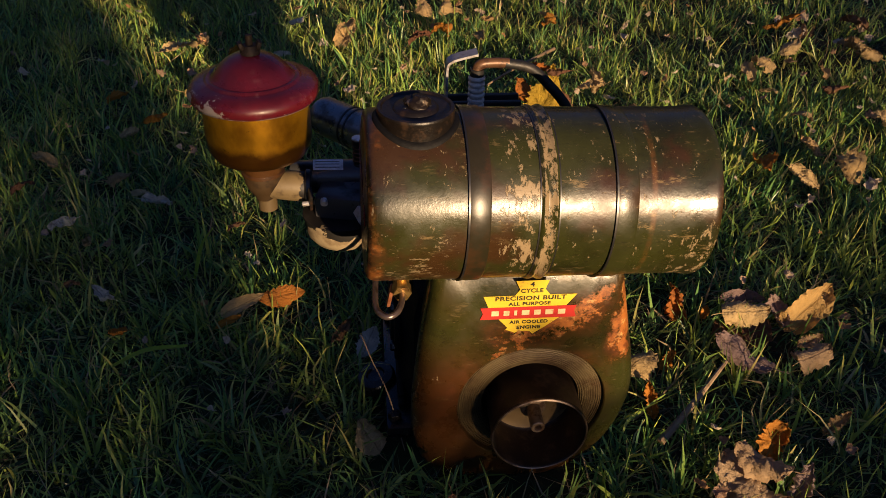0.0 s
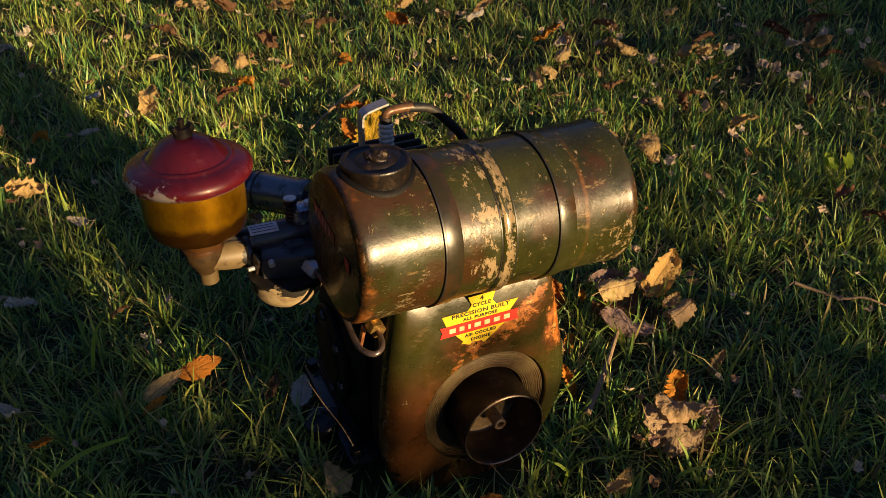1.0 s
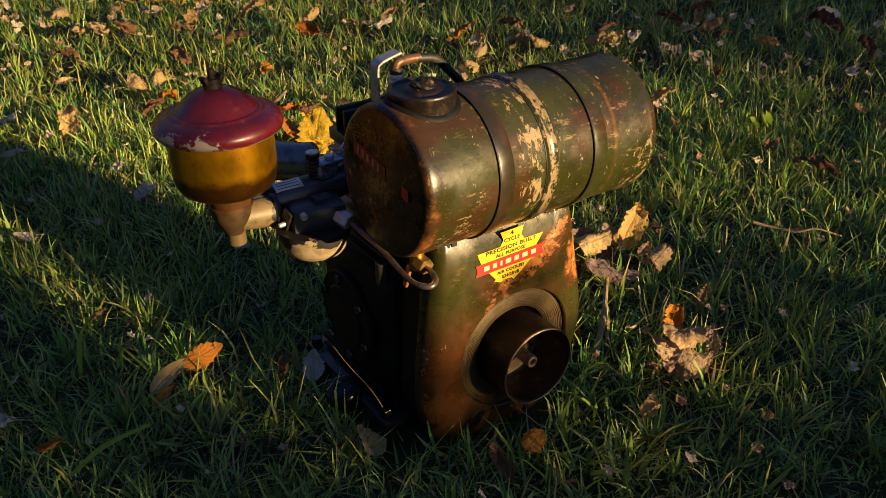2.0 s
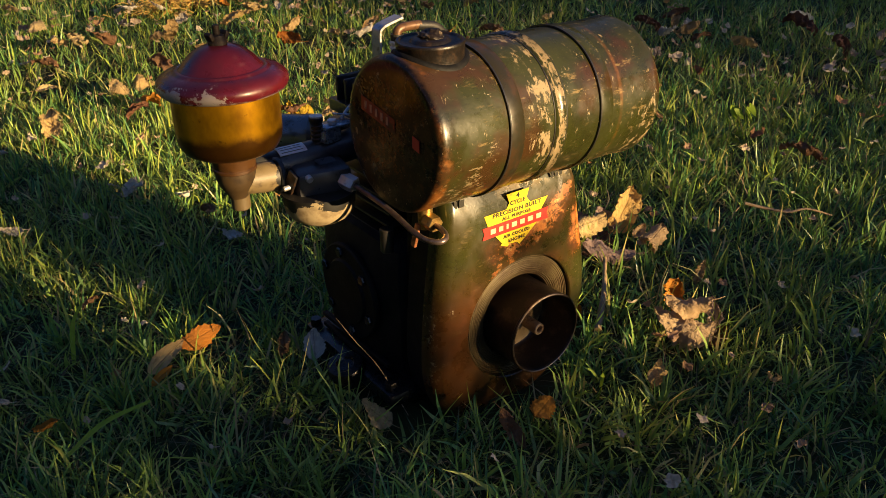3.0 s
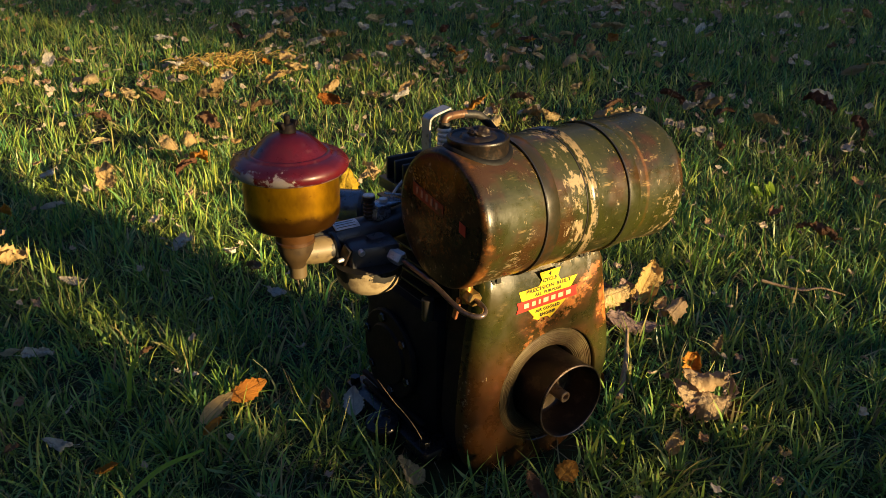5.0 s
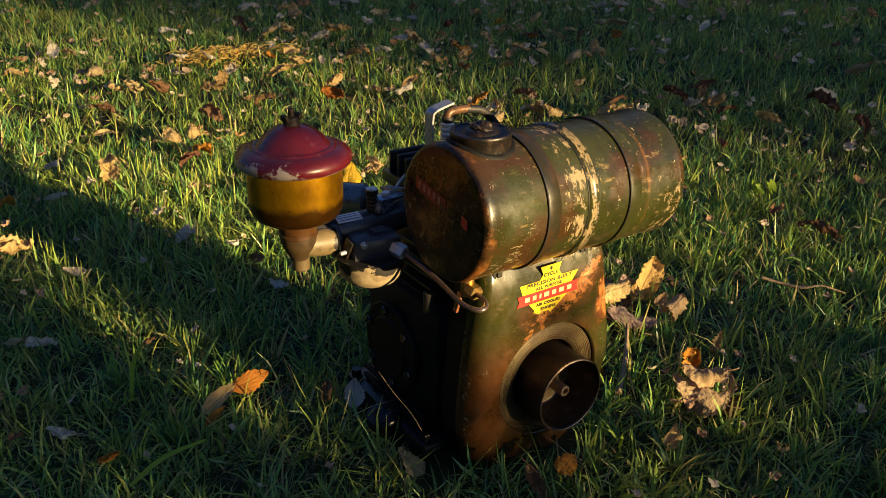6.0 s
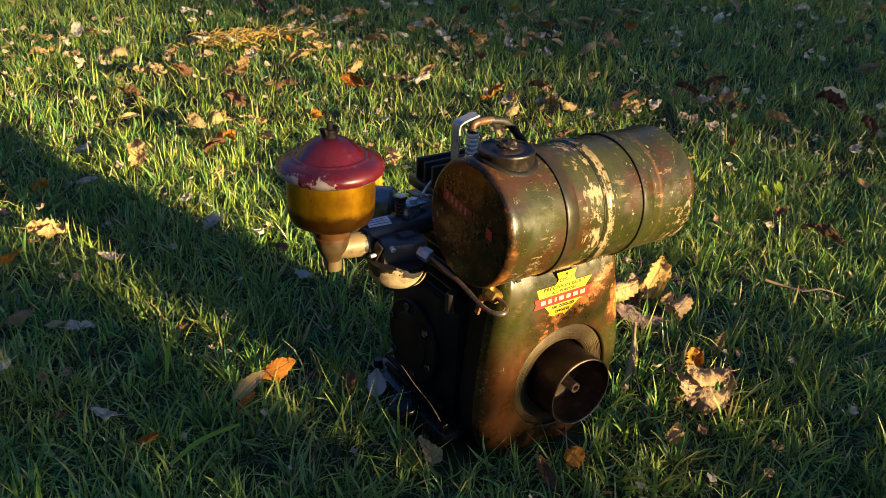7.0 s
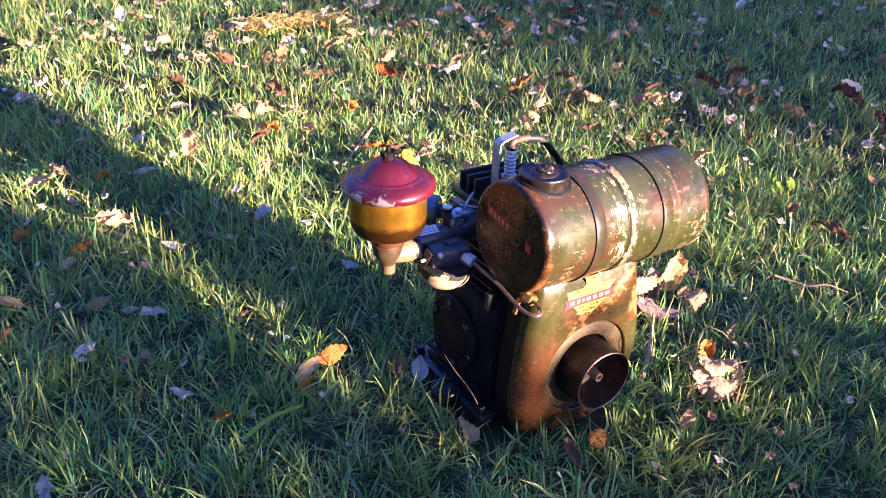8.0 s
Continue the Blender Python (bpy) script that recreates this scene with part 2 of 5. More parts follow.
RED_INK = plain("decal_red", (0.52, 0.035, 0.025), (0.42, 0.12, 0.06), 120, 0.4, 0.0, (0.62, 0.7), 0.05)
OLD_RED = plain("old_emblem_red", (0.21, 0.016, 0.014), (0.05, 0.012, 0.010), 70, 0.42, 0.0, (0.50, 0.62))
OLD_MARK = plain("old_emblem_mark", (0.34, 0.17, 0.13), (0.16, 0.05, 0.04), 160, 0.45)
OLD_GOLD = plain("old_emblem_gold", (0.17, 0.105, 0.024), (0.07, 0.040, 0.012), 120, 0.45)
CREAM_INK = plain("decal_cream", (0.75, 0.60, 0.34), (0.55, 0.40, 0.2), 120, 0.45)
BLACK_INK = plain("decal_black", (0.015, 0.014, 0.01), (0.06, 0.05, 0.02), 200, 0.5)
PLATE = plain("label_plate", (0.82, 0.84, 0.88), (0.60, 0.62, 0.66), 160, 0.3, 0.0)


def ring_metal():
    """Bare pressed dish, brown-gold with turned lines."""
    m = Mat("turned_dish", 0.48, 0.25)
    n = m.noise(40, 5, 0.65)
    m.put("Base Color", m.mix(m.step(n, 0.4, 0.65), (0.115, 0.085, 0.038), (0.065, 0.038, 0.016)))
    m.bump(m.noise(260, 3), 0.15, 0.0004)
    return m.m


def lid_red():
    """Red enamel, worn to grey along one stretch of the rim."""
    m = Mat("red_lid_paint", 0.3)
    n = m.noise(60, 7, 0.75)
    col = m.mix(m.step(m.noise(25, 4), 0.4, 0.7), (0.105, 0.008, 0.015), (0.060, 0.006, 0.011))
    col = m.mix(m.math("MULTIPLY", m.step(m.noise(18, 5, 0.65), 0.46, 0.66), 0.6), col, (0.040, 0.007, 0.014))
    col = m.mix(m.math("MULTIPLY", m.step(m.noise(75, 6, 0.75), 0.56, 0.70), 0.45), col, (0.17, 0.060, 0.070))
    m.put("Roughness", m.fmix(m.step(m.noise(32, 5, 0.65), 0.38, 0.66), 0.24, 0.50))
    rim = m.math("SUBTRACT", 1.0, m.step(m.axis("Z"), 0.312, 0.324))
    side = m.math("SUBTRACT", 1.0, m.step(m.axis("X"), -0.258, -0.190))
    low = m.math("SUBTRACT", 1.0, m.step(m.axis("Z"), 0.3080, 0.3100))
    bare = m.step(m.math("ADD", n, m.math("MULTIPLY", m.math("MULTIPLY", rim, side), 0.23)), 0.67, 0.69)
    bare = m.math("MAXIMUM", bare, m.math("MULTIPLY", low, m.step(n, 0.46, 0.52)))
    m.put("Base Color", m.mix(bare, col, (0.30, 0.26, 0.25)))
    m.bump(bare, 0.3, -0.0004)
    m.bump(n, 0.08, 0.0006)
    m.put("Coat Weight", 0.2)
    return m.m


def bowl_amber():
    """Golden-yellow paint on the oil bowl, sooty at its foot."""
    m = Mat("amber_bowl_paint", 0.33, 0.78)
    n = m.noise(45, 5, 0.65)
    col = m.mix(m.step(n, 0.45, 0.75), (0.60, 0.300, 0.008), (0.40, 0.180, 0.007))
    col = m.mix(m.math("MULTIPLY", m.step(m.noise(16, 5, 0.65, (1.0, 1.0, 0.55)), 0.48, 0.68), 0.60), col, (0.15, 0.062, 0.004))
    col = m.mix(m.math("MULTIPLY", m.step(m.noise(120, 5, 0.7), 0.62, 0.70), 0.5), col, (0.04, 0.018, 0.005))
    soot = m.math("MULTIPLY", m.math("SUBTRACT", 1.0, m.step(m.math("ADD", m.axis("Z"), m.math("MULTIPLY", n, 0.016)), 0.2820, 0.2900)), 0.9)
    m.put("Base Color", m.mix(soot, col, (0.050, 0.017, 0.005)))
    m.bump(m.noise(200, 4), 0.08, 0.0005)
    m.put("Coat Weight", 0.2)
    return m.m


def flaked_cast():
    """Cream casting with black flaking towards the choke end."""
    m = Mat("flaked_casting", 0.5)
    n = m.noise(38, 6, 0.65)
    col = m.mix(m.step(m.noise(60, 5), 0.5, 0.65), (0.165, 0.122, 0.060), (0.075, 0.051, 0.027))
    end = m.step(m.axis("X"), -0.204, -0.170)
    m.put("Base Color", m.mix(m.step(m.math("ADD", n, m.math("MULTIPLY", end, 0.36)), 0.70, 0.715), col, (0.012, 0.010, 0.009)))
    m.bump(m.noise(240, 4), 0.2, 0.0005)
    return m.m


def flaked_bowl():
    """Cream bowl whose black paint survives raggedly round its top."""
    m = Mat("flaked_bowl", 0.5)
    n = m.noise(22, 6, 0.65)
    col = m.mix(m.step(m.noise(70, 4), 0.45, 0.65), (0.29, 0.23, 0.135), (0.17, 0.125, 0.07))
    top = m.step(m.axis("Z"), 0.200, 0.214)
    across = m.math("ADD", m.math("MULTIPLY", m.axis("X"), 0.824), m.math("MULTIPLY", m.axis("Y"), -0.567))
    tongue = m.math("MULTIPLY", m.step(across, -0.1835, -0.1795), m.math("SUBTRACT", 1.0, m.step(across, -0.1720, -0.1690)))
    black = m.math("MAXIMUM", m.math("MULTIPLY", top, 0.16), m.math("MULTIPLY", tongue, 0.30))
    m.put("Base Color", m.mix(m.step(m.math("ADD", n, black), 0.56, 0.575), col, (0.010, 0.009, 0.008)))
    m.bump(m.noise(240, 4), 0.2, 0.0005)
    return m.m


FLAKED, FLAKED_BOWL = flaked_cast(), flaked_bowl()
DISH, LID, AMBER = ring_metal(), lid_red(), bowl_amber()


def thin_green(name, island, stops, through=0.35, rough=0.5, gloss=0.19, patches=None):
    """Blade or leaf: a gloss of its own and light that passes through."""
    m = Mat(name, rough, 0.0, gloss)
    col = m.ramp(m.random(island), stops)
    if patches:
        col = m.mix(m.math("MULTIPLY", m.step(m.noise(5.0, 3), 0.42, 0.66), 0.75), col, m.mix(0.5, col, patches[0]))
        col = m.mix(m.math("MULTIPLY", m.step(m.noise(17.0, 3), 0.50, 0.68), 0.50), col, m.mix(0.5, col, patches[1]))
    vary = m.noise(60, 3)
    col = m.mix(m.math("MULTIPLY", m.step(vary, 0.35, 0.7), 0.35), col, m.mix(0.5, col, (0.10, 0.075, 0.03)))
    m.put("Base Color", col)
    t = m.n.new("ShaderNodeBsdfTranslucent")
    m.l.new(col, t.inputs["Color"])
    mx = m.n.new("ShaderNodeMixShader")
    mx.inputs[0].default_value = through
    m.l.new(m.b.outputs[0], mx.inputs[1])
    m.l.new(t.outputs[0], mx.inputs[2])
    m.l.new(mx.outputs[0], m.n["Material Output"].inputs["Surface"])
    return m


GRASS = thin_green("grass_blade", True, [(0.0, (0.055, 0.19, 0.075)), (0.25, (0.115, 0.31, 0.100)), (0.55, (0.265, 0.48, 0.085)), (0.80, (0.49, 0.59, 0.095)), (0.93, (0.62, 0.54, 0.22)), (1.0, (0.38, 0.27, 0.16))], 0.18, 0.36, 0.45, [(0.54, 0.56, 0.085), (0.035, 0.13, 0.045)]).m
# Low grass carries the shade between the blades as a darker colour.
UNDER = thin_green("shaded_low_blade", True, [(0.0, (0.010, 0.036, 0.016)), (0.6, (0.024, 0.072, 0.030)), (0.90, (0.055, 0.10, 0.04)), (1.0, (0.14, 0.11, 0.07))], 0.06, 0.5, 0.25).m
THATCH = thin_green("dead_grass", True, [(0.0, (0.10, 0.075, 0.04)), (0.5, (0.24, 0.18, 0.09)), (1.0, (0.48, 0.38, 0.22))], 0.2, 0.6, 0.25).m
CLOVER = thin_green("bright_weed", False, [(0.0, (0.30, 0.45, 0.04)), (1.0, (0.36, 0.50, 0.05))]).m


def leaf_material(name, stops):
    """Dry leaf: mottled, with darker side veins and midrib."""
    m = Mat(name, 0.6, 0.0, 0.25)
    col = m.ramp(m.random(False), stops)
    blot = m.step(m.noise(4.5, 6, 0.7), 0.42, 0.66)
    col = m.mix(m.math("MULTIPLY", blot, 0.28), col, m.mix(0.6, col, (0.15, 0.070, 0.030)))
    side = m.math("ABSOLUTE", m.axis("X"))
    run = m.math("MULTIPLY", m.math("SUBTRACT", m.math("ADD", m.axis("Y"), 0.6), m.math("MULTIPLY", side, 0.65)), 8.0)
    tooth = m.math("ABSOLUTE", m.math("SUBTRACT", m.math("FRACT", m.math("ADD", run, m.math("MULTIPLY", m.noise(3, 3), 1.2))), 0.5))
    vein = m.math("MAXIMUM", m.math("SUBTRACT", 1.0, m.step(tooth, 0.03, 0.10)), m.math("SUBTRACT", 1.0, m.step(side, 0.010, 0.030)))
    col = m.mix(m.math("MULTIPLY", vein, 0.40), col, m.mix(0.7, col, (0.12, 0.055, 0.022)))
    m.put("Base Color", col)
    t = m.n.new("ShaderNodeBsdfTranslucent")
    m.l.new(col, t.inputs["Color"])
    mx = m.n.new("ShaderNodeMixShader")
    mx.inputs[0].default_value = 0.20
    m.l.new(m.b.outputs[0], mx.inputs[1])
    m.l.new(t.outputs[0], mx.inputs[2])
    m.l.new(mx.outputs[0], m.n["Material Output"].inputs["Surface"])
    m.bump(m.noise(9, 6, 0.7), 0.5, 0.06)
    m.bump(vein, 0.4, -0.03)
    return m.m


LEAF_PALE = leaf_material("pale_dry_leaf", [(0.0, (0.64, 0.44, 0.18)), (0.5, (0.72, 0.54, 0.27)), (1.0, (0.54, 0.34, 0.14))])
LEAF_BLEACHED = leaf_material("bleached_dry_leaf", [(0.0, (0.80, 0.73, 0.60)), (0.5, (0.85, 0.80, 0.70)), (1.0, (0.74, 0.64, 0.50))])
LEAF_ORANGE = leaf_material("orange_dry_leaf", [(0.0, (0.60, 0.24, 0.03)), (0.5, (0.66, 0.29, 0.04)), (1.0, (0.50, 0.17, 0.03))])
LEAF_YELLOW = leaf_material("yellow_leaf", [(0.0, (0.72, 0.47, 0.04)), (1.0, (0.78, 0.54, 0.07))])
LEAF_TAN = leaf_material("tan_dry_leaf", [(0.0, (0.52, 0.36, 0.20)), (0.5, (0.58, 0.42, 0.25)), (1.0, (0.44, 0.28, 0.14))])
LEAF_GOLD = leaf_material("golden_leaf", [(0.0, (0.70, 0.46, 0.16)), (1.0, (0.74, 0.50, 0.20))])
# Mauve-brown leaf colour, greyed and darkened for the housing's shade.
LEAF_MAUVE = leaf_material("shaded_mauve_leaf", [(0.0, (0.40, 0.29, 0.25)), (0.5, (0.50, 0.38, 0.34)), (1.0, (0.32, 0.22, 0.20))])
LEAF_BROWN = leaf_material("brown_dry_leaf", [(0.0, (0.30, 0.17, 0.09)), (0.5, (0.19, 0.085, 0.05)), (1.0, (0.36, 0.22, 0.11))])


def soil():
    m = Mat("lawn_soil", 0.9, 0.0, 0.2)
    a = m.noise(30, 6, 0.7)
    col = m.mix(m.step(a, 0.35, 0.65), (0.030, 0.022, 0.013), (0.055, 0.050, 0.020))
    col = m.mix(m.step(m.noise(1.5, 4), 0.4, 0.6), col, (0.045, 0.060, 0.018))
    span = m.math("SQRT", m.math("ADD", m.math("POWER", m.axis("X"), 2.0), m.math("POWER", m.axis("Y"), 2.0)))
    col = m.mix(m.step(span, 5.0, 9.0), col, m.mix(m.step(m.noise(4, 6, 0.7), 0.35, 0.65), (0.050, 0.085, 0.022), (0.085, 0.115, 0.032)))
    m.put("Base Color", col)
    m.bump(m.noise(120, 5), 0.8, 0.004)
    return m.m


SOIL = soil()


# ---- mesh tools ----
def part(name, bm, material, parent=None, label="", smooth=True):
    """Link a bmesh as one object under its thing or part."""
    me = bpy.data.meshes.new(name)
    bmesh.ops.recalc_face_normals(bm, faces=bm.faces)
    bm.to_mesh(me)
    bm.free()
    me.materials.append(material)
    if smooth:
        me.polygons.foreach_set("use_smooth", [True] * len(me.polygons))
        me.set_sharp_from_angle(angle=radians(38))
    ob = new(name, me)
    ob.parent = parent
    if label:
        tagged(ob, label)
    return ob


def frame_of(way):
    """A turn whose z runs along way."""
    return Vector(way).to_track_quat("Z", "Y").to_matrix().to_4x4()


def lathe(profile, at=(0, 0, 0), way=(0, 0, 1), seg=64, bm=None, closed=False):
    """Turn a profile of (radius, height) round an axis."""
    bm = bm or bmesh.new()
    m = Matrix.Translation(at) @ frame_of(way)
    rings = []
    for r, h in profile:
        if r < 1e-6:
            rings.append([bm.verts.new(m @ Vector((0, 0, h)))])
        else:
            rings.append([bm.verts.new(m @ Vector((r * math.cos(k * math.tau / seg), r * math.sin(k * math.tau / seg), h))) for k in range(seg)])
    pairs = list(zip(rings, rings[1:])) + ([(rings[-1], rings[0])] if closed else [])
    for a, b in pairs:
        for k in range(seg):
            j = (k + 1) % seg
            q = [a[k % len(a)], a[j % len(a)], b[j % len(b)], b[k % len(b)]]
            q = list(dict.fromkeys(q))
            if len(q) > 2:
                bm.faces.new(q)
    return bm


def solid_cyl(r, a, b, seg=32, edge=0.0006, bm=None):
    """A cylinder from a to b with eased edges."""
    a, b = Vector(a), Vector(b)
    h = (b - a).length
    e = min(edge, r * 0.4, h * 0.4)
    return lathe([(0, 0), (r - e, 0), (r, e), (r, h - e), (r - e, h), (0, h)], a, b - a, seg, bm)


def box(size, m=None, edge=0.001, bm=None):
    """A box with eased edges, centred at the origin of m."""
    own = bmesh.new()
    bmesh.ops.create_cube(own, size=1.0, matrix=Matrix.Diagonal((*size, 1)))
    if edge:
        bmesh.ops.bevel(own, geom=own.edges[:], offset=edge, segments=2, affect="EDGES", profile=0.5)
    if m is not None:
        own.transform(m)
    return join(bm, own)


def join(bm, other):
    if bm is None:
        return other
    me = bpy.data.meshes.new("scratch")
    other.to_mesh(me)
    other.free()
    bm.from_mesh(me)
    bpy.data.meshes.remove(me)
    return bm


def smooth_path(points, steps=8):
    """A smooth curve through the points."""
    p = [Vector(q) for q in points]
    p = [2 * p[0] - p[1]] + p + [2 * p[-1] - p[-2]]
    out = []
    for a, b, c, d in zip(p, p[1:], p[2:], p[3:]):
        for k in range(steps):
            t = k / steps
            out.append(0.5 * (2 * b + (c - a) * t + (2 * a - 5 * b + 4 * c - d) * t * t + (3 * b - a - 3 * c + d) * t ** 3))
    return out + [p[-2]]


def tube(points, radius, seg=12, bm=None, smoothing=8):
    """A round tube along a smooth curve; radius may be a function of 0..1."""
    bm = bm or bmesh.new()
    path = smooth_path(points, smoothing) if smoothing else [Vector(q) for q in points]
    up, rings = Vector((0.31, 0.22, 0.93)), []
    for i, p in enumerate(path):
        way = (path[min(i + 1, len(path) - 1)] - path[max(i - 1, 0)]).normalized()
        side = way.cross(up).normalized()
        up = side.cross(way).normalized()
        r = radius(i / (len(path) - 1)) if callable(radius) else radius
        rings.append([bm.verts.new(p + r * (math.cos(k * math.tau / seg) * side + math.sin(k * math.tau / seg) * up)) for k in range(seg)])
    for a, b in zip(rings, rings[1:]):
        for k in range(seg):
            bm.faces.new((a[k], a[(k + 1) % seg], b[(k + 1) % seg], b[k]))
    bm.faces.new(rings[0][::-1])
    bm.faces.new(rings[-1])
    return bm


def hexagon(r, a, b):
    return lathe([(0, 0), (r * 0.93, 0), (r, 0.0006), (r, (Vector(b) - Vector(a)).length - 0.0006), (r * 0.93, (Vector(b) - Vector(a)).length), (0, (Vector(b) - Vector(a)).length)], a, Vector(b) - Vector(a), 6)


def empty(name):
    return new(name, None)


def rounded(points, radius, steps=5):
    """Round the corners of a closed outline."""
    out, n = [], len(points)
    for i in range(n):
        a, b, c = (Vector(points[(i + k) % n]) for k in (-1, 0, 1))
        u, v = (a - b), (c - b)
        d = min(radius, u.length * 0.45, v.length * 0.45)
        p, q = b + u.normalized() * d, b + v.normalized() * d
        for k in range(steps + 1):
            t = k / steps
            out.append(p.lerp(b, t).lerp(b.lerp(q, t), t))
    return out


# ---- ground ----
SOIL_Z = -0.014


def ground():
    """One lawn sheet, finer and uneven near by, out to the horizon."""
    marks = [-400, -120, -40, -14, -6] + [-3 + 0.15 * k for k in range(57)] + [7, 14, 40, 120, 400]
    bm = bmesh.new()
    grid = [[bm.verts.new((x, y, SOIL_Z + (0.008 * noise.noise((x * 2.3, y * 2.3, 0)) if abs(x) < 5 and abs(y) < 6 else 0))) for x in marks] for y in marks]
    for r0, r1 in zip(grid, grid[1:]):
        for k in range(len(marks) - 1):
            bm.faces.new((r0[k], r0[k + 1], r1[k + 1], r1[k]))
    return tagged(part("ground", bm, SOIL), "dark soil of an uneven lawn under the grass", "ground", kind="structure")


ground()

# ---- the engine ----
engine = tagged(empty("small_engine"), "old olive green petrol engine, rusty and chipped, standing in grass", "engine")
engine.location = (0, 0, 0)

# fuel tank, built along its own x axis and set at its slight slant
TANK_R = 0.0586
TANK_POSE = Matrix.Translation((0, 0.0277, 0.2753)) @ pose(0, 0, 0, 0, math.degrees(math.atan(0.038)), math.degrees(math.atan(0.0395)))
tank = part("fuel_tank", lathe([(0, -0.1335), (0.030, -0.1335), (0.048, -0.1328), (0.0532, -0.1330), (0.0560, -0.1322), (0.0578, -0.1298), (0.0584, -0.1270), (TANK_R, -0.122), (TANK_R, -0.0700),
    (TANK_R, -0.0240), (0.0598, -0.0230), (0.0603, -0.0218), (0.0598, -0.0204), (0.0590, -0.0194), (0.0592, -0.0160), (0.0600, -0.0150), (0.0604, -0.0140), (0.0599, -0.0128), (TANK_R, -0.0118),
    (TANK_R, 0.050), (TANK_R, 0.0850), (0.0596, 0.0905), (0.0598, 0.0945), (0.0590, 0.0960), (0.0570, 0.0950), (0.055, 0.0900), (0.0, 0.0890)], (0, 0, 0), (1, 0, 0), 128), TANK, engine, "olive paint chipped to cream, browned by rust")
tank.matrix_basis = TANK_POSE


def strap(x0, x1, material):
    r = TANK_R + 0.0011
    ob = part("strap", lathe([(TANK_R - 0.001, x0), (r, x0), (r + 0.0002, x0 + 0.001), (r + 0.0001, x1 - 0.001), (r - 0.0004, x1), (TANK_R - 0.001, x1)], (0, 0, 0), (1, 0, 0), 128), material, tank, "worn painted steel strap")
    edge = part("strap_edge", lathe([(r - 0.0006, x0 - 0.0012), (r + 0.0006, x0 - 0.0012), (r + 0.0006, x0), (r - 0.0006, x0)], (0, 0, 0), (1, 0, 0), 128), BLACK, tank, "dark grimy edge line")
    return ob, edge


strap(-0.0693, -0.0560, STRAP)
strap(0.0258, 0.0395, TANK)
for x in (-0.0249, -0.0123):
    part("seam_line", lathe([(TANK_R - 0.0008, x), (TANK_R + 0.0005, x), (TANK_R + 0.0005, x + 0.0009), (TANK_R - 0.0008, x + 0.0009)], (0, 0, 0), (1, 0, 0), 128), BLACK, tank, "dark grimy seam line")

# tank end emblem: worn red bar and yellow scraps
face_x = -0.1338


def end_patch(name, y0, y1, z0, z1, slope, material, label, lift=0.0):
    bm = bmesh.new()
    v = [bm.verts.new((face_x - lift, y, z)) for y, z in ((y0, z0), (y1, z0 + slope), (y1, z1 + slope), (y0, z1))]
    f = bm.faces.new(v)
    g = bmesh.ops.extrude_face_region(bm, geom=[f])
    for q in g["geom"]:
        if isinstance(q, bmesh.types.BMVert):
            q.co.x -= 0.0003
    return part(name, bm, material, tank, label, False)


end_patch("emblem_bar", -0.006, 0.036, 0.003, 0.014, 0.009, OLD_RED, "worn dark red emblem bar")
end_patch("emblem_scrap", -0.035, -0.027, -0.003, 0.006, 0.002, RED_INK, "leftover scrap of the red bar")
for k in range(5):
    y = 0.0300 - 0.0068 * k
    end_patch("emblem_mark", y - 0.0014, y + 0.0014, 0.0136 - 0.0014 * k, 0.0196 - 0.0014 * k, 0, OLD_MARK, "faded pinkish mark on the bar", 0.0004)



def gold_flakes(seed, count, y0, y1, z0, z1):
    """Ragged flakes of old gold ink left on the tank end."""
    rng, bm = random.Random(seed), bmesh.new()
    for k in range(count):
        y, z = rng.uniform(y0, y1), rng.uniform(z0, z1)
        w, h, n = rng.uniform(0.0006, 0.0026), rng.uniform(0.0005, 0.0015), rng.randrange(5, 8)
        ring = []
        for i in range(n):
            a, r = i * math.tau / n, rng.uniform(0.5, 1.0)
            ring.append(bm.verts.new((face_x - 0.0002, y + w * r * math.cos(a), z + h * r * math.sin(a) + 0.2 * w * r * math.cos(a))))
        bm.faces.new(ring)
    return bm


part("emblem_flakes", gold_flakes(5, 60, -0.008, 0.036, 0.024, 0.040), OLD_GOLD, tank, "flakes of faded gold lettering", False)
part("emblem_flakes", gold_flakes(6, 36, -0.002, 0.026, -0.020, 0.002), OLD_GOLD, tank, "flakes of faded gold lettering", False)

# filler cap on its neck
CAP = Vector((-0.0973, 0.0205, 0.3455))


def collar():
    """Greasy raised collar that follows the tank's curve round the filler."""
    bm, rows = bmesh.new(), []
    for k in range(64):
        a = k * math.tau / 64
        row = []
        for r, lift in ((0.0235, 0.0020), (0.0258, 0.0021), (0.0270, 0.0017), (0.0280, 0.0006), (0.0284, -0.0012)):
            x, y = CAP.x + r * math.cos(a), CAP.y + r * math.sin(a)
            axis_y, axis_z = 0.0277 + 0.0395 * x, 0.2753 - 0.038 * x
            row.append(bm.verts.new((x, y, axis_z + math.sqrt(TANK_R ** 2 - (y - axis_y) ** 2) + lift)))
        rows.append(row)
    for p, q in zip(rows, rows[1:] + rows[:1]):
        for j in range(4):
            bm.faces.new((p[j], p[j + 1], q[j + 1], q[j]))
    return bm


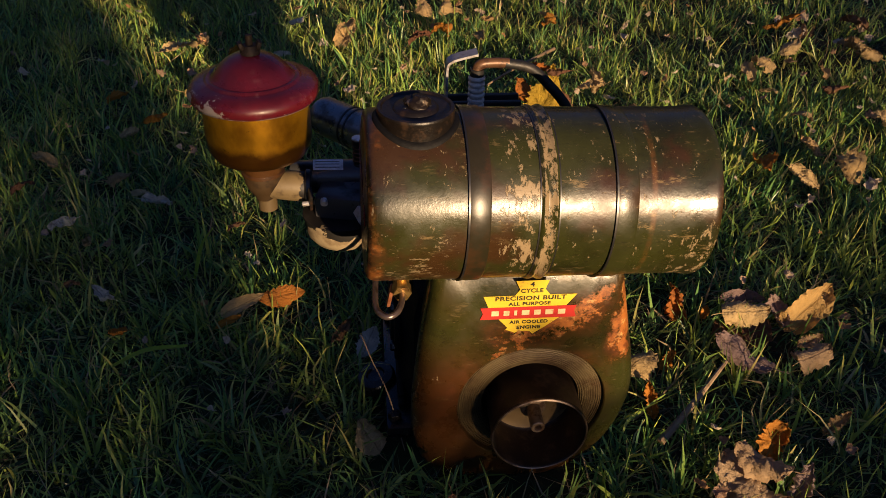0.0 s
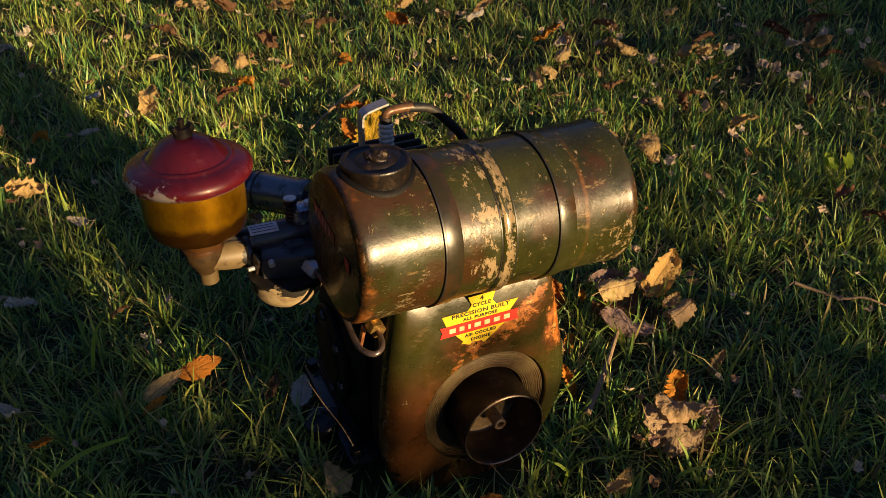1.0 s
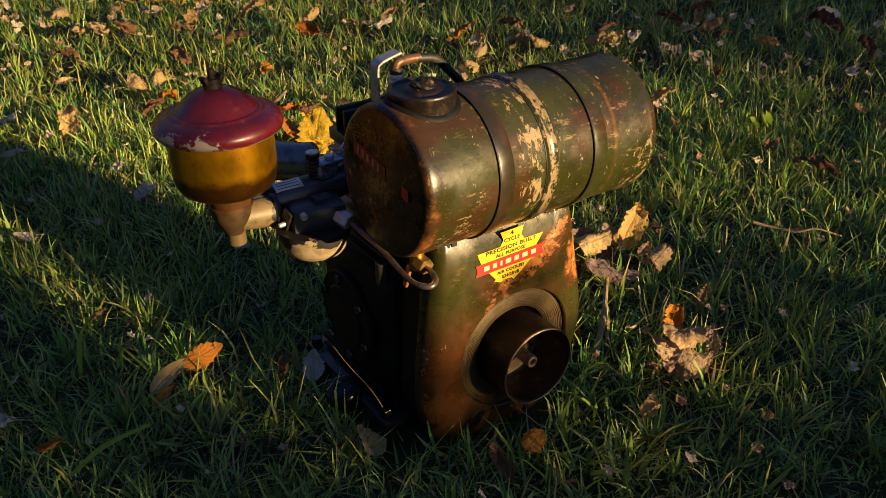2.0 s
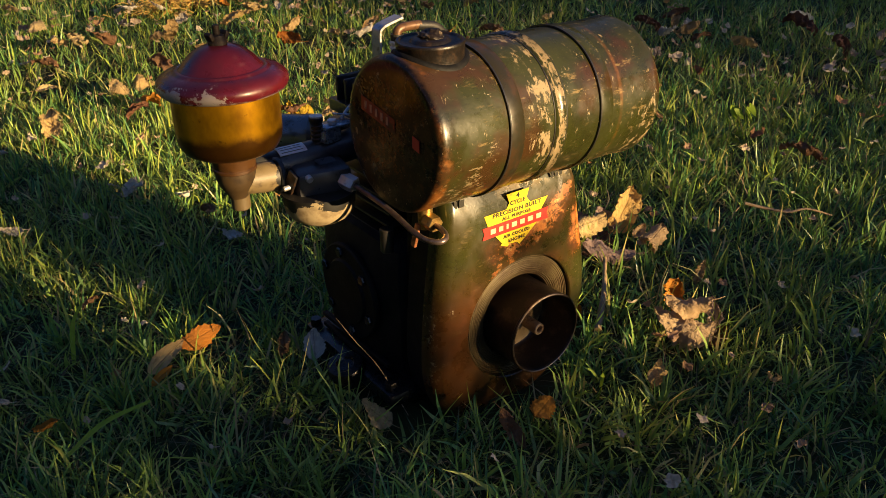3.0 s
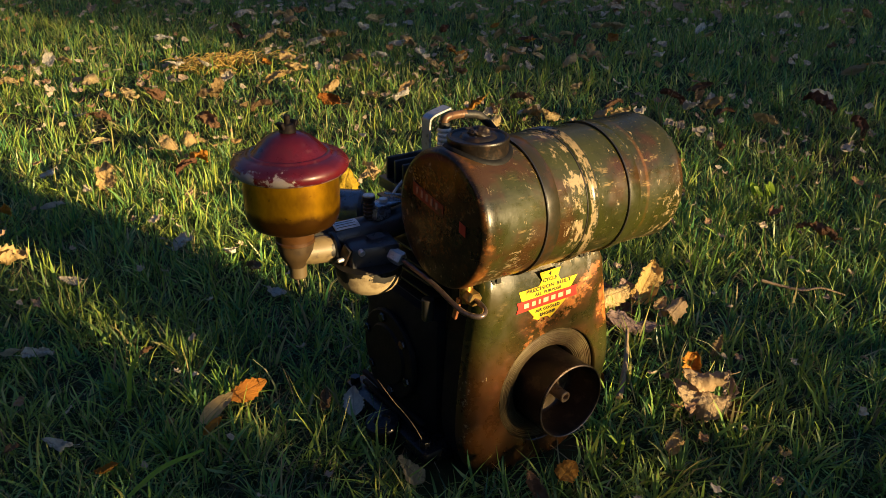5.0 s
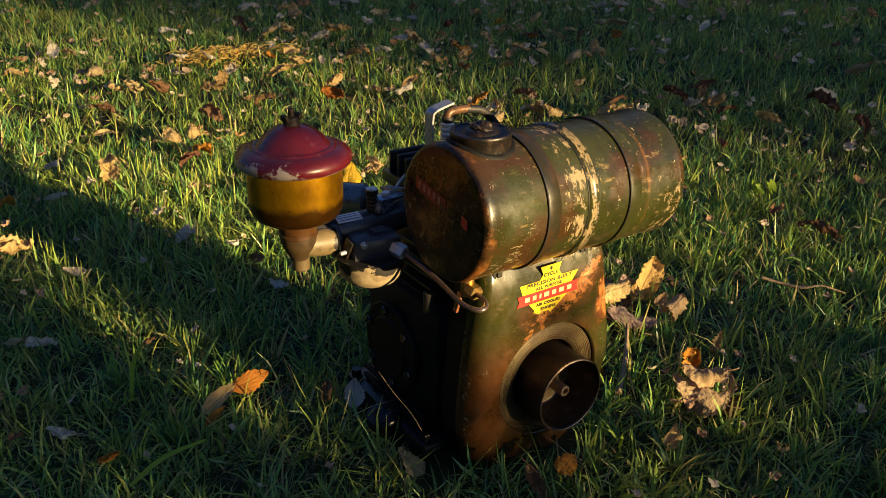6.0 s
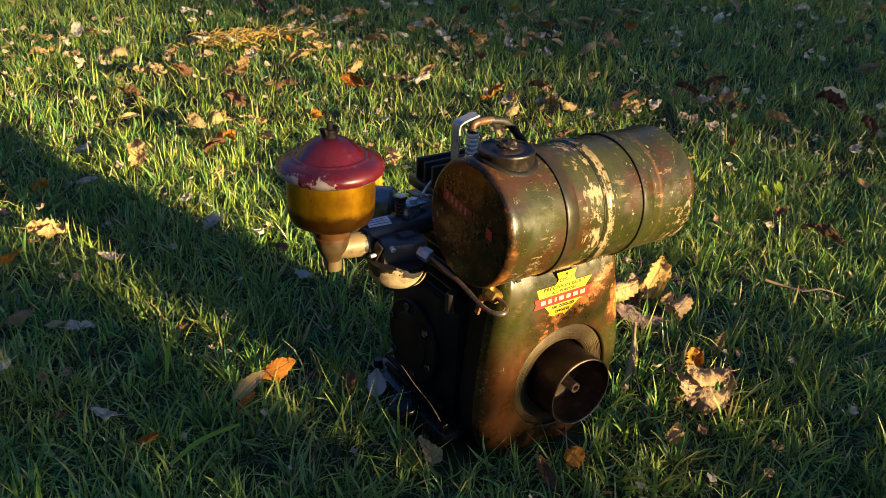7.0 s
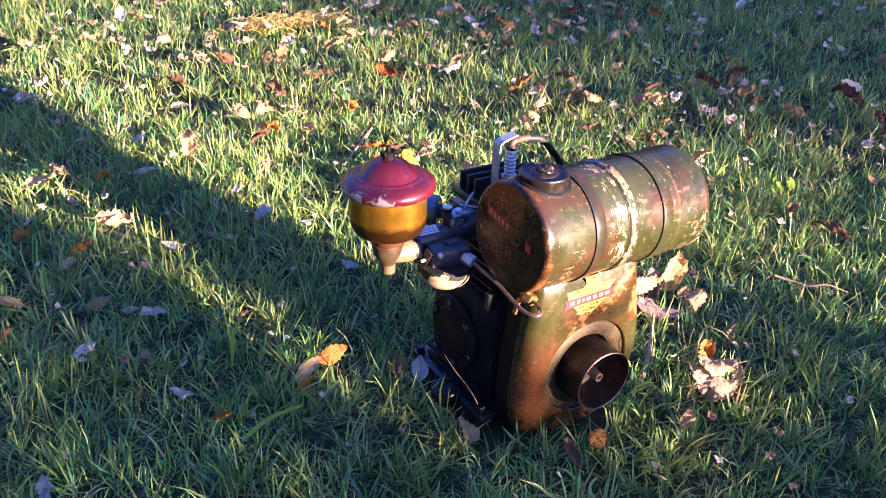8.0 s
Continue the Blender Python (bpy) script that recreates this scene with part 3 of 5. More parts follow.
part("filler_collar", collar(), BLACK_MATTE, engine, "black oily collar round the filler")
cap = part("filler_cap", lathe([(0.0225, -0.0178), (0.0246, -0.0184), (0.0255, -0.0178), (0.0257, -0.0150), (0.0249, -0.0145), (0.0248, -0.0030), (0.0252, -0.0024), (0.0251, -0.0008), (0.0246, 0.0), (0.0226, 0.0002), (0.0216, -0.0010), (0.0150, -0.0012), (0.0138, 0.0004), (0.012, 0.0014), (0.0, 0.0018)], CAP), CAP_BROWN, engine, "brown-black greasy screw cap")
boss = bmesh.new()
bmesh.ops.create_icosphere(boss, subdivisions=4, radius=1.0)
for v in boss.verts:
    lump = 1 + 0.28 * noise.noise(v.co * 1.7 + Vector((3, 1, 0))) + 0.12 * noise.noise(v.co * 4.0)
    v.co = CAP + Vector((0.001 + 0.0088 * v.co.x * lump, 0.0088 * v.co.y * lump, 0.0012 + 0.0062 * v.co.z * lump))
part("vent_boss", boss, plain("worn_boss", (0.020, 0.014, 0.010), (0.20, 0.15, 0.10), 130, 0.36, 0.4, (0.55, 0.66), 0.5), cap, "lumpy worn vent boss")
knurl = bmesh.new()
for k in range(84):
    a = k * math.tau / 84
    box((0.0006, 0.0010, 0.0105), Matrix.Translation(CAP + Vector((0.02445 * math.cos(a), 0.02445 * math.sin(a), -0.0088))) @ pose(0, 0, 0, 0, 0, math.degrees(a)), 0, knurl)
part("knurling", knurl, CAP_BROWN, cap, "fine upright grip ribs", False)
for k in range(3):
    a = math.radians(100 + 120 * k)
    p = CAP + Vector((0.0095 * math.cos(a), 0.0095 * math.sin(a), 0.0012))
    part("vent_hole", solid_cyl(0.0011, p, p + Vector((0, 0, 0.0008)), 12), BLACK, cap)

# blower housing
HUB = Vector((-0.001, 0.0, 0.0740))
FACE_Y = 0.0215
outline = [(-0.081, 0.236), (-0.087, 0.190), (-0.095, 0.130), (-0.100, 0.080), (-0.101, 0.040), (-0.092, 0.008), (-0.075, -0.012), (0.020, -0.016), (0.052, 0.006), (0.074, 0.040), (0.083, 0.080), (0.080, 0.112), (0.070, 0.158), (0.058, 0.215), (0.054, 0.236)]


def housing():
    """Pressed sheet housing: a front with a round opening, rounded shoulders and sides."""
    bm = bmesh.new()
    n = 120
    ring_c = Vector((-0.0030, 0.0770))
    dense = rounded(outline, 0.02)
    # resample by angle round the opening
    rim = []
    for k in range(n):
        a = k * math.tau / n
        way = Vector((math.cos(a), math.sin(a)))
        best = 0.0
        for p, q in zip(dense, dense[1:] + dense[:1]):
            e, w = q - p, p - ring_c
            den = way.x * e.y - way.y * e.x
            if abs(den) > 1e-12:
                t, u = (w.x * e.y - w.y * e.x) / den, (w.x * way.y - w.y * way.x) / den
                if 0 <= u <= 1 and t > best:
                    best = t
        rim.append((way, best))
    layers = []
    RAD = 0.016

    def ring(make):
        layers.append([bm.verts.new(make(way, far)) for way, far in rim])

    def place(way, r, y):
        p = ring_c + way * r
        # the top leans back under the tank
        y += 0.55 * max(0.0, p.y - 0.196) ** 1.0 * min(1.0, max(0.0, p.y - 0.196) / 0.02)
        return Vector((p.x, y, p.y))

    ring(lambda w, f: place(w, 0.0605, FACE_Y + 0.0060))
    ring(lambda w, f: place(w, 0.0605, FACE_Y + 0.0008))
    ring(lambda w, f: place(w, 0.0613, FACE_Y))
    for k in range(1, 4):
        ring(lambda w, f: place(w, 0.0613 + (f - RAD - 0.0613) * k / 3, FACE_Y))
    for k in range(1, 7):
        a = k * math.pi / 12
        ring(lambda w, f: place(w, f - RAD + RAD * math.sin(a), FACE_Y + RAD * (1 - math.cos(a))))
    ring(lambda w, f: place(w, f, FACE_Y + RAD + 0.004))
    ring(lambda w, f: place(w, f - 0.002, FACE_Y + RAD + 0.004))
    ring(lambda w, f: place(w, f - 0.002, FACE_Y + RAD))
    for a, b in zip(layers, layers[1:]):
        for k in range(n):
            bm.faces.new((a[k], a[(k + 1) % n], b[(k + 1) % n], b[k]))
    return bm


shroud = part("blower_housing", housing(), SHROUD, engine, "olive sheet-metal housing with orange rust")


def dark_side():
    """Black body standing for the housing's side in shade, behind the painted cover."""
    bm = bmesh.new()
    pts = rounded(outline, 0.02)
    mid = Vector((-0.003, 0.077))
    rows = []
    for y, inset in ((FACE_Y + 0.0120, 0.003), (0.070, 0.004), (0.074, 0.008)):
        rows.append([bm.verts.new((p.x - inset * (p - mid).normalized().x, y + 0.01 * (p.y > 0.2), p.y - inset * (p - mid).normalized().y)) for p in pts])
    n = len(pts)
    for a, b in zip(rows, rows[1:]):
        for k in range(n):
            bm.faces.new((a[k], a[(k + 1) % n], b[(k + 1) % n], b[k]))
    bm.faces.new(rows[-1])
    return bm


# Black here puts the shade on the housing's left side into colour.
part("fan_scroll", dark_side(), BLACK_MATTE, engine, "black body for the housing's shaded side")
RING_AT = Vector((-0.0030, FACE_Y, 0.0770))
grooves = [(0.0604, -0.0052)]
for k in range(11):
    r = 0.0592 - 0.00175 * k
    d = 0.0002 * k + 0.0003 * math.sin(5.1 * k)
    grooves += [(r, -0.0047), (r - 0.0003, -0.0041 - d), (r - 0.0009, -0.0040 - d), (r - 0.0012, -0.0048 - 0.0001 * k)]
grooves += [(0.0398, -0.0070), (0.0396, -0.020)]
part("intake_dish", lathe(grooves, RING_AT, (0, -1, 0), 96), DISH, shroud, "brown-gold dish with turned concentric ridges")
part("back_plate", solid_cyl(0.060, (HUB.x, 0.060, HUB.z), (HUB.x, 0.064, HUB.z), 64), BLACK_GREASE, shroud, "black greasy flywheel face")


def pulley():
    """Rope pulley cup: thin drum with a rolled rim, a rope notch, a floor inside."""
    bm = lathe([(0.0055, 0.034), (0.030, 0.034), (0.0340, 0.0325), (0.0362, 0.0290), (0.0364, -0.0060), (0.0366, -0.0080), (0.0376, -0.0094), (0.0386, -0.0088), (0.0388, -0.0070), (0.0378, -0.0055), (0.0376, 0.0300), (0.0376, 0.058), (0.0055, 0.058)], (HUB.x, 0, HUB.z), (0, 1, 0), 96, closed=True)
    return bm


cup = part("rope_pulley", pulley(), plain("pulley_steel", (0.034, 0.022, 0.015), (0.080, 0.050, 0.032), 70, 0.36, 0.5), engine, "brown steel rope pulley cup with a bright worn rim")
# Floor disc coloured gold for the sun that falls into the cup.
part("cup_floor", lathe([(0.0105, 0.0335), (0.0300, 0.0336), (0.0335, 0.0322), (0.0300, 0.0346), (0.0105, 0.0346)], (HUB.x, 0, HUB.z), (0, 1, 0), 64, closed=True), plain("sunlit_floor_steel", (0.19, 0.13, 0.06), (0.09, 0.055, 0.026), 70, 0.42, 0.3), cup, "floor of the cup, coloured gold as if sunlit")
part("worn_rim", lathe([(0.0369, -0.0093), (0.0376, -0.0098), (0.0384, -0.0092), (0.0376, -0.0088)], (HUB.x, 0, HUB.z), (0, 1, 0), 96, closed=True), plain("rim_steel", (0.26, 0.20, 0.15), (0.12, 0.08, 0.05), 60, 0.35, 0.8), cup, "bright worn edge")
part("crankshaft_end", lathe([(0.0, 0.034), (0.0105, 0.034), (0.0105, 0.022), (0.0095, 0.021), (0.0058, 0.0205), (0.0056, -0.0005), (0.0050, -0.0012), (0.0034, -0.0012), (0.0030, -0.0005), (0.0030, 0.008), (0.0, 0.008)], (HUB.x, 0, HUB.z), (0, 1, 0), 32), plain("shaft_steel", (0.30, 0.22, 0.15), (0.14, 0.08, 0.05), 120, 0.4, 0.7), cup, "worn steel shaft end with a hollow centre")

# decal on the housing front


def sheet(name, points, lift, material, parent, label=""):
    bm = bmesh.new()
    bm.faces.new([bm.verts.new((x, FACE_Y - lift, z)) for x, z in points])
    g = bmesh.ops.extrude_face_region(bm, geom=bm.faces[:])
    for q in g["geom"]:
        if isinstance(q, bmesh.types.BMVert):
            q.co.y -= 0.0002
    return part(name, bm, material, parent, label, False)


sheet("decal_field", [(-0.0470, 0.1905), (-0.0430, 0.1800), (0.0160, 0.1800), (0.0235, 0.1905), (0.0030, 0.1905), (-0.0010, 0.1960), (0.0015, 0.2040), (-0.0235, 0.2040), (-0.0200, 0.1960), (-0.0235, 0.1905)], 0.0003, YELLOW, shroud, "yellow decal field")
sheet("decal_foot", [(-0.0350, 0.1690), (-0.0275, 0.1600), (-0.0290, 0.1585), (-0.0215, 0.1550), (-0.0190, 0.1570), (-0.0105, 0.1562), (-0.0080, 0.1535), (0.0010, 0.1600), (0.0120, 0.1690)], 0.0003, YELLOW, shroud, "torn yellow decal foot")
bar = sheet("decal_bar", [(-0.0490, 0.1690), (-0.0470, 0.1745), (-0.0490, 0.1800), (0.0240, 0.1800), (0.0225, 0.1750), (0.0245, 0.1690)], 0.0006, RED_INK, shroud, "red decal bar")
x = -0.0405
for w in (0.0056, 0.0044, 0.0022, 0.0058, 0.0050, 0.0060, 0.0056):
    sheet("bar_mark", [(x, 0.1724), (x + w, 0.1724), (x + w, 0.1770), (x, 0.1770)], 0.0009, CREAM_INK, shroud, "cream mark")
    x += w + 0.0036


def words(text, x, z, size, wide=1.0):
    cu = bpy.data.curves.new("words", "FONT")
    cu.body, cu.size, cu.align_x, cu.align_y, cu.extrude = text, size, "CENTER", "CENTER", 0.0001
    cu.space_character, cu.offset = 1.1, 0.00014
    tmp = bpy.data.objects.new("words", cu)
    me = bpy.data.meshes.new_from_object(tmp)
    bpy.data.objects.remove(tmp)
    me.transform(Matrix.Translation((x, FACE_Y - 0.0007, z)) @ pose(0, 0, 0, 90, 0, 0) @ Matrix.Diagonal((wide, 1, 1, 1)))
    me.materials.append(BLACK_INK)
    ob = new("decal_text", me)
    ob.parent = shroud
    return ob


words("4", -0.0110, 0.2005, 0.0058, 1.2)
words("CYCLE", -0.0110, 0.1948, 0.0050, 1.05)
words("PRECISION BUILT", -0.0115, 0.1880, 0.0052, 1.22)
words("ALL PURPOSE", -0.0120, 0.1828, 0.0042, 1.15)
words("AIR COOLED", -0.0115, 0.1655, 0.0040, 1.15)
words("ENGINE", -0.0115, 0.1602, 0.0042, 1.15)

for x, w in ((-0.0750, 0.003), (-0.0700, 0.005), (0.0300, 0.0025), (0.0340, 0.004), (0.0395, 0.003)):
    sheet("stencil_bar", [(x, 0.2040), (x + w, 0.2040), (x + w, 0.2105), (x, 0.2105)], -0.0032, BLACK_INK, shroud, "dark unreadable stencil mark")

# crankcase, base and cylinder behind the housing
block = part("crankcase", box((0.122, 0.150, 0.160), Matrix.Translation((-0.0445, 0.146, 0.078)), 0.034), BLACK_MATTE, engine, "black greasy crankcase")
cover = part("side_cover", lathe([(0.0, 0.0), (0.046, 0.0), (0.0475, 0.0015), (0.0475, 0.0045), (0.0460, 0.0060), (0.0330, 0.0066), (0.0310, 0.0090), (0.0180, 0.0100), (0.0, 0.0104)], (-0.1050, 0.146, 0.086), (-1, 0, 0), 48), BLACK_MATTE, block, "round black bearing cover")
for k in range(6):
    a = math.radians(20 + 60 * k)
    q = Vector((-0.1100, 0.146 + 0.0395 * math.cos(a), 0.086 + 0.0395 * math.sin(a)))
    part("cover_bolt", hexagon(0.0050, q, q + Vector((-0.0045, 0, 0))), BLACK_GREASE, cover, "oily black bolt head")
for z in (0.020, 0.032):
    part("case_rib", box((0.006, 0.120, 0.005), Matrix.Translation((-0.1065, 0.146, z)), 0.0015), BLACK_MATTE, block)
part("base_flange", box((0.128, 0.165, 0.016), Matrix.Translation((-0.058, 0.145, 0.008)), 0.007), BLACK_GREASE, engine, "black oily mounting base")
part("mounting_lug", lathe([(0.0, -0.007), (0.0150, -0.007), (0.0180, -0.0045), (0.0185, 0.0035), (0.0165, 0.0065), (0.0090, 0.0070), (0.0075, 0.0050), (0.0, 0.0046)], (-0.128, 0.130, 0.014), (-0.20, -0.10, 1), 32), BLACK_GREASE, engine, "black oily mounting lug")
for x, y in ((-0.113, 0.075), (-0.113, 0.215), (-0.005, 0.215)):
    part("base_bolt", hexagon(0.006, (x, y, 0.015), (x, y, 0.023)), BLACK_GREASE, engine)
cyl = part("cylinder", solid_cyl(0.033, (-0.040, 0.150, 0.14), (-0.040, 0.150, 0.258), 40), BLACK, engine, "black cylinder barrel")
for k in range(8):
    z = 0.150 + 0.0125 * k
    part("barrel_fin", box((0.094, 0.098, 0.0026), Matrix.Translation((-0.042, 0.150, z)), 0.0008), BLACK, cyl)
head = part("cylinder_head", box((0.090, 0.096, 0.012), Matrix.Translation((-0.042, 0.150, 0.252)), 0.002), BLACK, engine, "black finned cylinder head")
for k in range(6):
    y = 0.112 + 0.0145 * k
    if 3 > k > 1:
        continue
    part("head_fin", box((0.084, 0.0042, 0.026), Matrix.Translation((-0.043, y, 0.267)), 0.0018), BLACK, head)
for x, y in ((-0.080, 0.120), (-0.004, 0.120), (-0.004, 0.182)):
    part("head_bolt", hexagon(0.0055, (x, y, 0.256), (x, y, 0.264)), STEEL, head)
part("breather_stub", solid_cyl(0.006, (-0.1015, 0.0864, 0.150), (-0.1015, 0.0864, 0.172), 20), BLACK, block)

# spark plug, lead and stop strip
PLUG = Vector((-0.0420, 0.1480, 0.0120))
plug = part("spark_plug", hexagon(0.0105, PLUG + Vector((0, 0, 0.256)), PLUG + Vector((0, 0, 0.268))), STEEL, engine, "steel spark plug hexagon")
ribs = [(0.0, 0.266), (0.0085, 0.266)]
for k in range(7):
    z = 0.268 + 0.0046 * k
    ribs += [(0.0058, z), (0.0068, z + 0.0012), (0.0068, z + 0.0026), (0.0056, z + 0.0038)]
ribs += [(0.0050, 0.3010), (0.0, 0.3010)]
part("insulator", lathe(ribs, PLUG, (0, 0, 1), 28), CERAMIC, plug, "white ribbed ceramic insulator")
boot = part("plug_boot", tube([PLUG + Vector((0, 0, 0.2995)), PLUG + Vector((0, 0, 0.302)), PLUG + Vector((0.0, 0, 0.305))], 0.0056, 16), RUBBER, plug, "black rubber boot")
part("terminal_elbow", tube([PLUG + Vector((0, 0, 0.3005)), PLUG + Vector((0.0005, 0, 0.3065)), PLUG + Vector((0.0045, 0, 0.3092)), PLUG + Vector((0.014, 0.001, 0.3095)), PLUG + Vector((0.025, 0.001, 0.3090))], 0.0040, 16), BROWN_TIP, plug, "brown terminal elbow")
part("ignition_lead", tube([PLUG + Vector((0.022, 0.001, 0.3090)), (0.0000, 0.149, 0.3165), (0.0160, 0.150, 0.3020), (0.0330, 0.150, 0.2810), (0.0480, 0.146, 0.2480), (0.0520, 0.130, 0.2100), (0.0420, 0.110, 0.1800)], 0.0041, 14), RUBBER, plug, "black ignition lead")


def strip():
    """Bent spring-steel strip over the plug."""
    bm = bmesh.new()
    path = smooth_path([(-0.0660, 0.142, 0.258), (-0.0665, 0.142, 0.300), (-0.0662, 0.142, 0.3220), (-0.0635, 0.142, 0.3270), (-0.0575, 0.142, 0.3295), (-0.0430, 0.142, 0.3330)], 6)
    rows = []
    for i, p in enumerate(path):
        way = (path[min(i + 1, len(path) - 1)] - path[max(i - 1, 0)]).normalized()
        up = way.cross(Vector((0, 1, 0))).normalized()
        rows.append([bm.verts.new(p + Vector((0, sy, 0)) * 0.0065 + up * sz * 0.0009) for sy, sz in ((-1, -1), (1, -1), (1, 1), (-1, 1))])
    for a, b in zip(rows, rows[1:]):
        for k in range(4):
            bm.faces.new((a[k], a[(k + 1) % 4], b[(k + 1) % 4], b[k]))
    bm.faces.new(rows[0][::-1])
    bm.faces.new(rows[-1])
    return bm


part("stop_strip", strip(), STEEL, engine, "bent grey steel stop strip")

# muffler
MUF = Vector((-0.1730, 0.2680, 0.2250))
muffler = part("muffler", lathe([(0.0, 0.0), (0.010, 0.0), (0.0165, 0.002), (0.0180, 0.006), (0.0184, 0.010), (0.0184, 0.088), (0.0190, 0.090), (0.0190, 0.095), (0.0165, 0.098), (0.0, 0.098)], MUF, (0.071, -0.068, -0.0005), 48), plain("muffler_steel", (0.22, 0.23, 0.25), (0.10, 0.095, 0.09), 50, 0.27, 0.7), engine, "blue-black steel muffler can")
for d in (0.040, 0.046):
    part("seam_band", lathe([(0.0180, d), (0.0189, d), (0.0189, d + 0.0016), (0.0180, d + 0.0016)], MUF, (0.071, -0.068, -0.0005), 48), BLACK, muffler)
part("exhaust_pipe", tube([(-0.104, 0.202, 0.2245), (-0.094, 0.192, 0.2245), (-0.084, 0.184, 0.2245), (-0.070, 0.175, 0.2245)], 0.0085, 16), BLACK, muffler)

# carburettor
carb = part("carburettor", tube([(-0.190, 0.139, 0.2300), (-0.165, 0.136, 0.2320), (-0.120, 0.133, 0.2340), (-0.085, 0.140, 0.2340)], 0.0135, 28), GUNMETAL, engine, "blue-black carburettor throat")


def wrap(x0, x1, r0, r1, a0, a1):
    """A thin curved strip round the carburettor throat."""
    bm, rows = bmesh.new(), []
    for k in range(11):
        a = math.radians(a0 + (a1 - a0) * k / 10)
        rows.append([bm.verts.new((x, 0.1352 - r * math.cos(a) - 0.04 * (x + 0.160), 0.2325 + r * math.sin(a))) for x, r in ((x0, r0), (x1, r0), (x1, r1), (x0, r1))])
    for p, q in zip(rows, rows[1:]):
        for k in range(4):
            bm.faces.new((p[k], p[(k + 1) % 4], q[(k + 1) % 4], q[k]))
    bm.faces.new(rows[0])
    bm.faces.new(rows[-1][::-1])
    return bm


plate = part("label_plate", wrap(-0.173, -0.149, 0.0134, 0.0144, 48, 94), PLATE, carb, "pale grey metal label")
for a in (56, 68, 80):
    part("label_line", wrap(-0.171, -0.152, 0.0142, 0.01450, a, a + 2.5), BLACK_INK, plate)
part("carburettor_body", box((0.046, 0.044, 0.024), Matrix.Translation((-0.146, 0.116, 0.2225)) @ pose(0, 0, 0, 0, 0, -12), 0.005), GUNMETAL, carb, "blue-black cast carburettor body")
bowl = lathe([(0.0, 0.1870), (0.010, 0.1874), (0.0180, 0.1895), (0.0245, 0.1935), (0.0285, 0.1990), (0.0298, 0.2050), (0.0298, 0.2130), (0.0312, 0.2136), (0.0312, 0.2160), (0.0, 0.2160)], (-0.1510, 0.1080, 0), (0, 0, 1), 48)
part("float_bowl", bowl, FLAKED_BOWL, carb, "cream float bowl with black flakes")
part("bowl_nut", hexagon(0.0055, (-0.1510, 0.1080, 0.1880), (-0.1510, 0.1080, 0.1825)), BRASS, carb)
ribbed = [(0.0, 0.2300), (0.0050, 0.2300)]
for k in range(6):
    z = 0.2340 + 0.0036 * k
    ribbed += [(0.0046, z), (0.0053, z + 0.0008), (0.0053, z + 0.0020), (0.0046, z + 0.0028)]
ribbed += [(0.0056, 0.2572), (0.0060, 0.2580), (0.0060, 0.2605), (0.0052, 0.2612), (0.0, 0.2612)]
screw = part("idle_screw", lathe(ribbed, (-0.1360, 0.1310, 0.006), (0, 0, 1), 24), DARK_STEEL, carb, "spring-loaded idle screw")
part("screw_head", lathe([(0.0, 0.2610), (0.0054, 0.2610), (0.0054, 0.2622), (0.0, 0.2624)], (-0.1360, 0.1310, 0.006), (0, 0, 1), 24), ZINC, screw, "bright screw head")
lever = part("throttle_lever", box((0.034, 0.018, 0.0022), Matrix.Translation((-0.1180, 0.1330, 0.2565)) @ pose(0, 0, 0, 0, 4, 12), 0.0007), SKY_STEEL, carb, "sky-tinted steel throttle lever")
part("lever_tab", box((0.016, 0.0020, 0.011), Matrix.Translation((-0.1250, 0.1240, 0.2505)) @ pose(0, 0, 0, -8, 0, 12), 0.0006), SKY_STEEL, carb, "bent sky-tinted tab of the lever")
part("stop_plate", box((0.026, 0.0060, 0.0018), Matrix.Translation((-0.1080, 0.1270, 0.2640)) @ pose(0, 0, 0, -14, 8, -28), 0.0006), SKY_STEEL, carb, "narrow sky-tinted stop plate")
part("lever_ear", box((0.0020, 0.0120, 0.0100), Matrix.Translation((-0.1345, 0.1265, 0.2510)) @ pose(0, 0, 0, 0, 10, 12), 0.0006), SKY_STEEL, carb, "upturned sky-tinted ear of the lever")
part("lever_screw", solid_cyl(0.0042, (-0.1200, 0.1330, 0.2570), (-0.1200, 0.1330, 0.2610), 20), ZINC, carb)
part("lever_post", solid_cyl(0.0050, (-0.1180, 0.1330, 0.2420), (-0.1180, 0.1330, 0.2560), 20), DARK_STEEL, carb)
part("governor_rod", tube([(-0.108, 0.138, 0.2585), (-0.095, 0.150, 0.2600), (-0.080, 0.160, 0.2640)], 0.0014, 8), ZINC, carb, "thin bright governor rod")


def arm():
    """Flat wedge-shaped bracket that carries the fuel fitting."""
    bm = bmesh.new()
    pts = rounded([(-0.149, 0.1165), (-0.1329, 0.1162), (-0.1293, 0.0936), (-0.1441, 0.0959)], 0.0022, 3)
    f = bm.faces.new([bm.verts.new((p.x, p.y, 0.2375 - 0.35 * (0.118 - p.y))) for p in pts])
    g = bmesh.ops.extrude_face_region(bm, geom=[f])
    for q in g["geom"]:
        if isinstance(q, bmesh.types.BMVert):
            q.co.z -= 0.012
    return bm


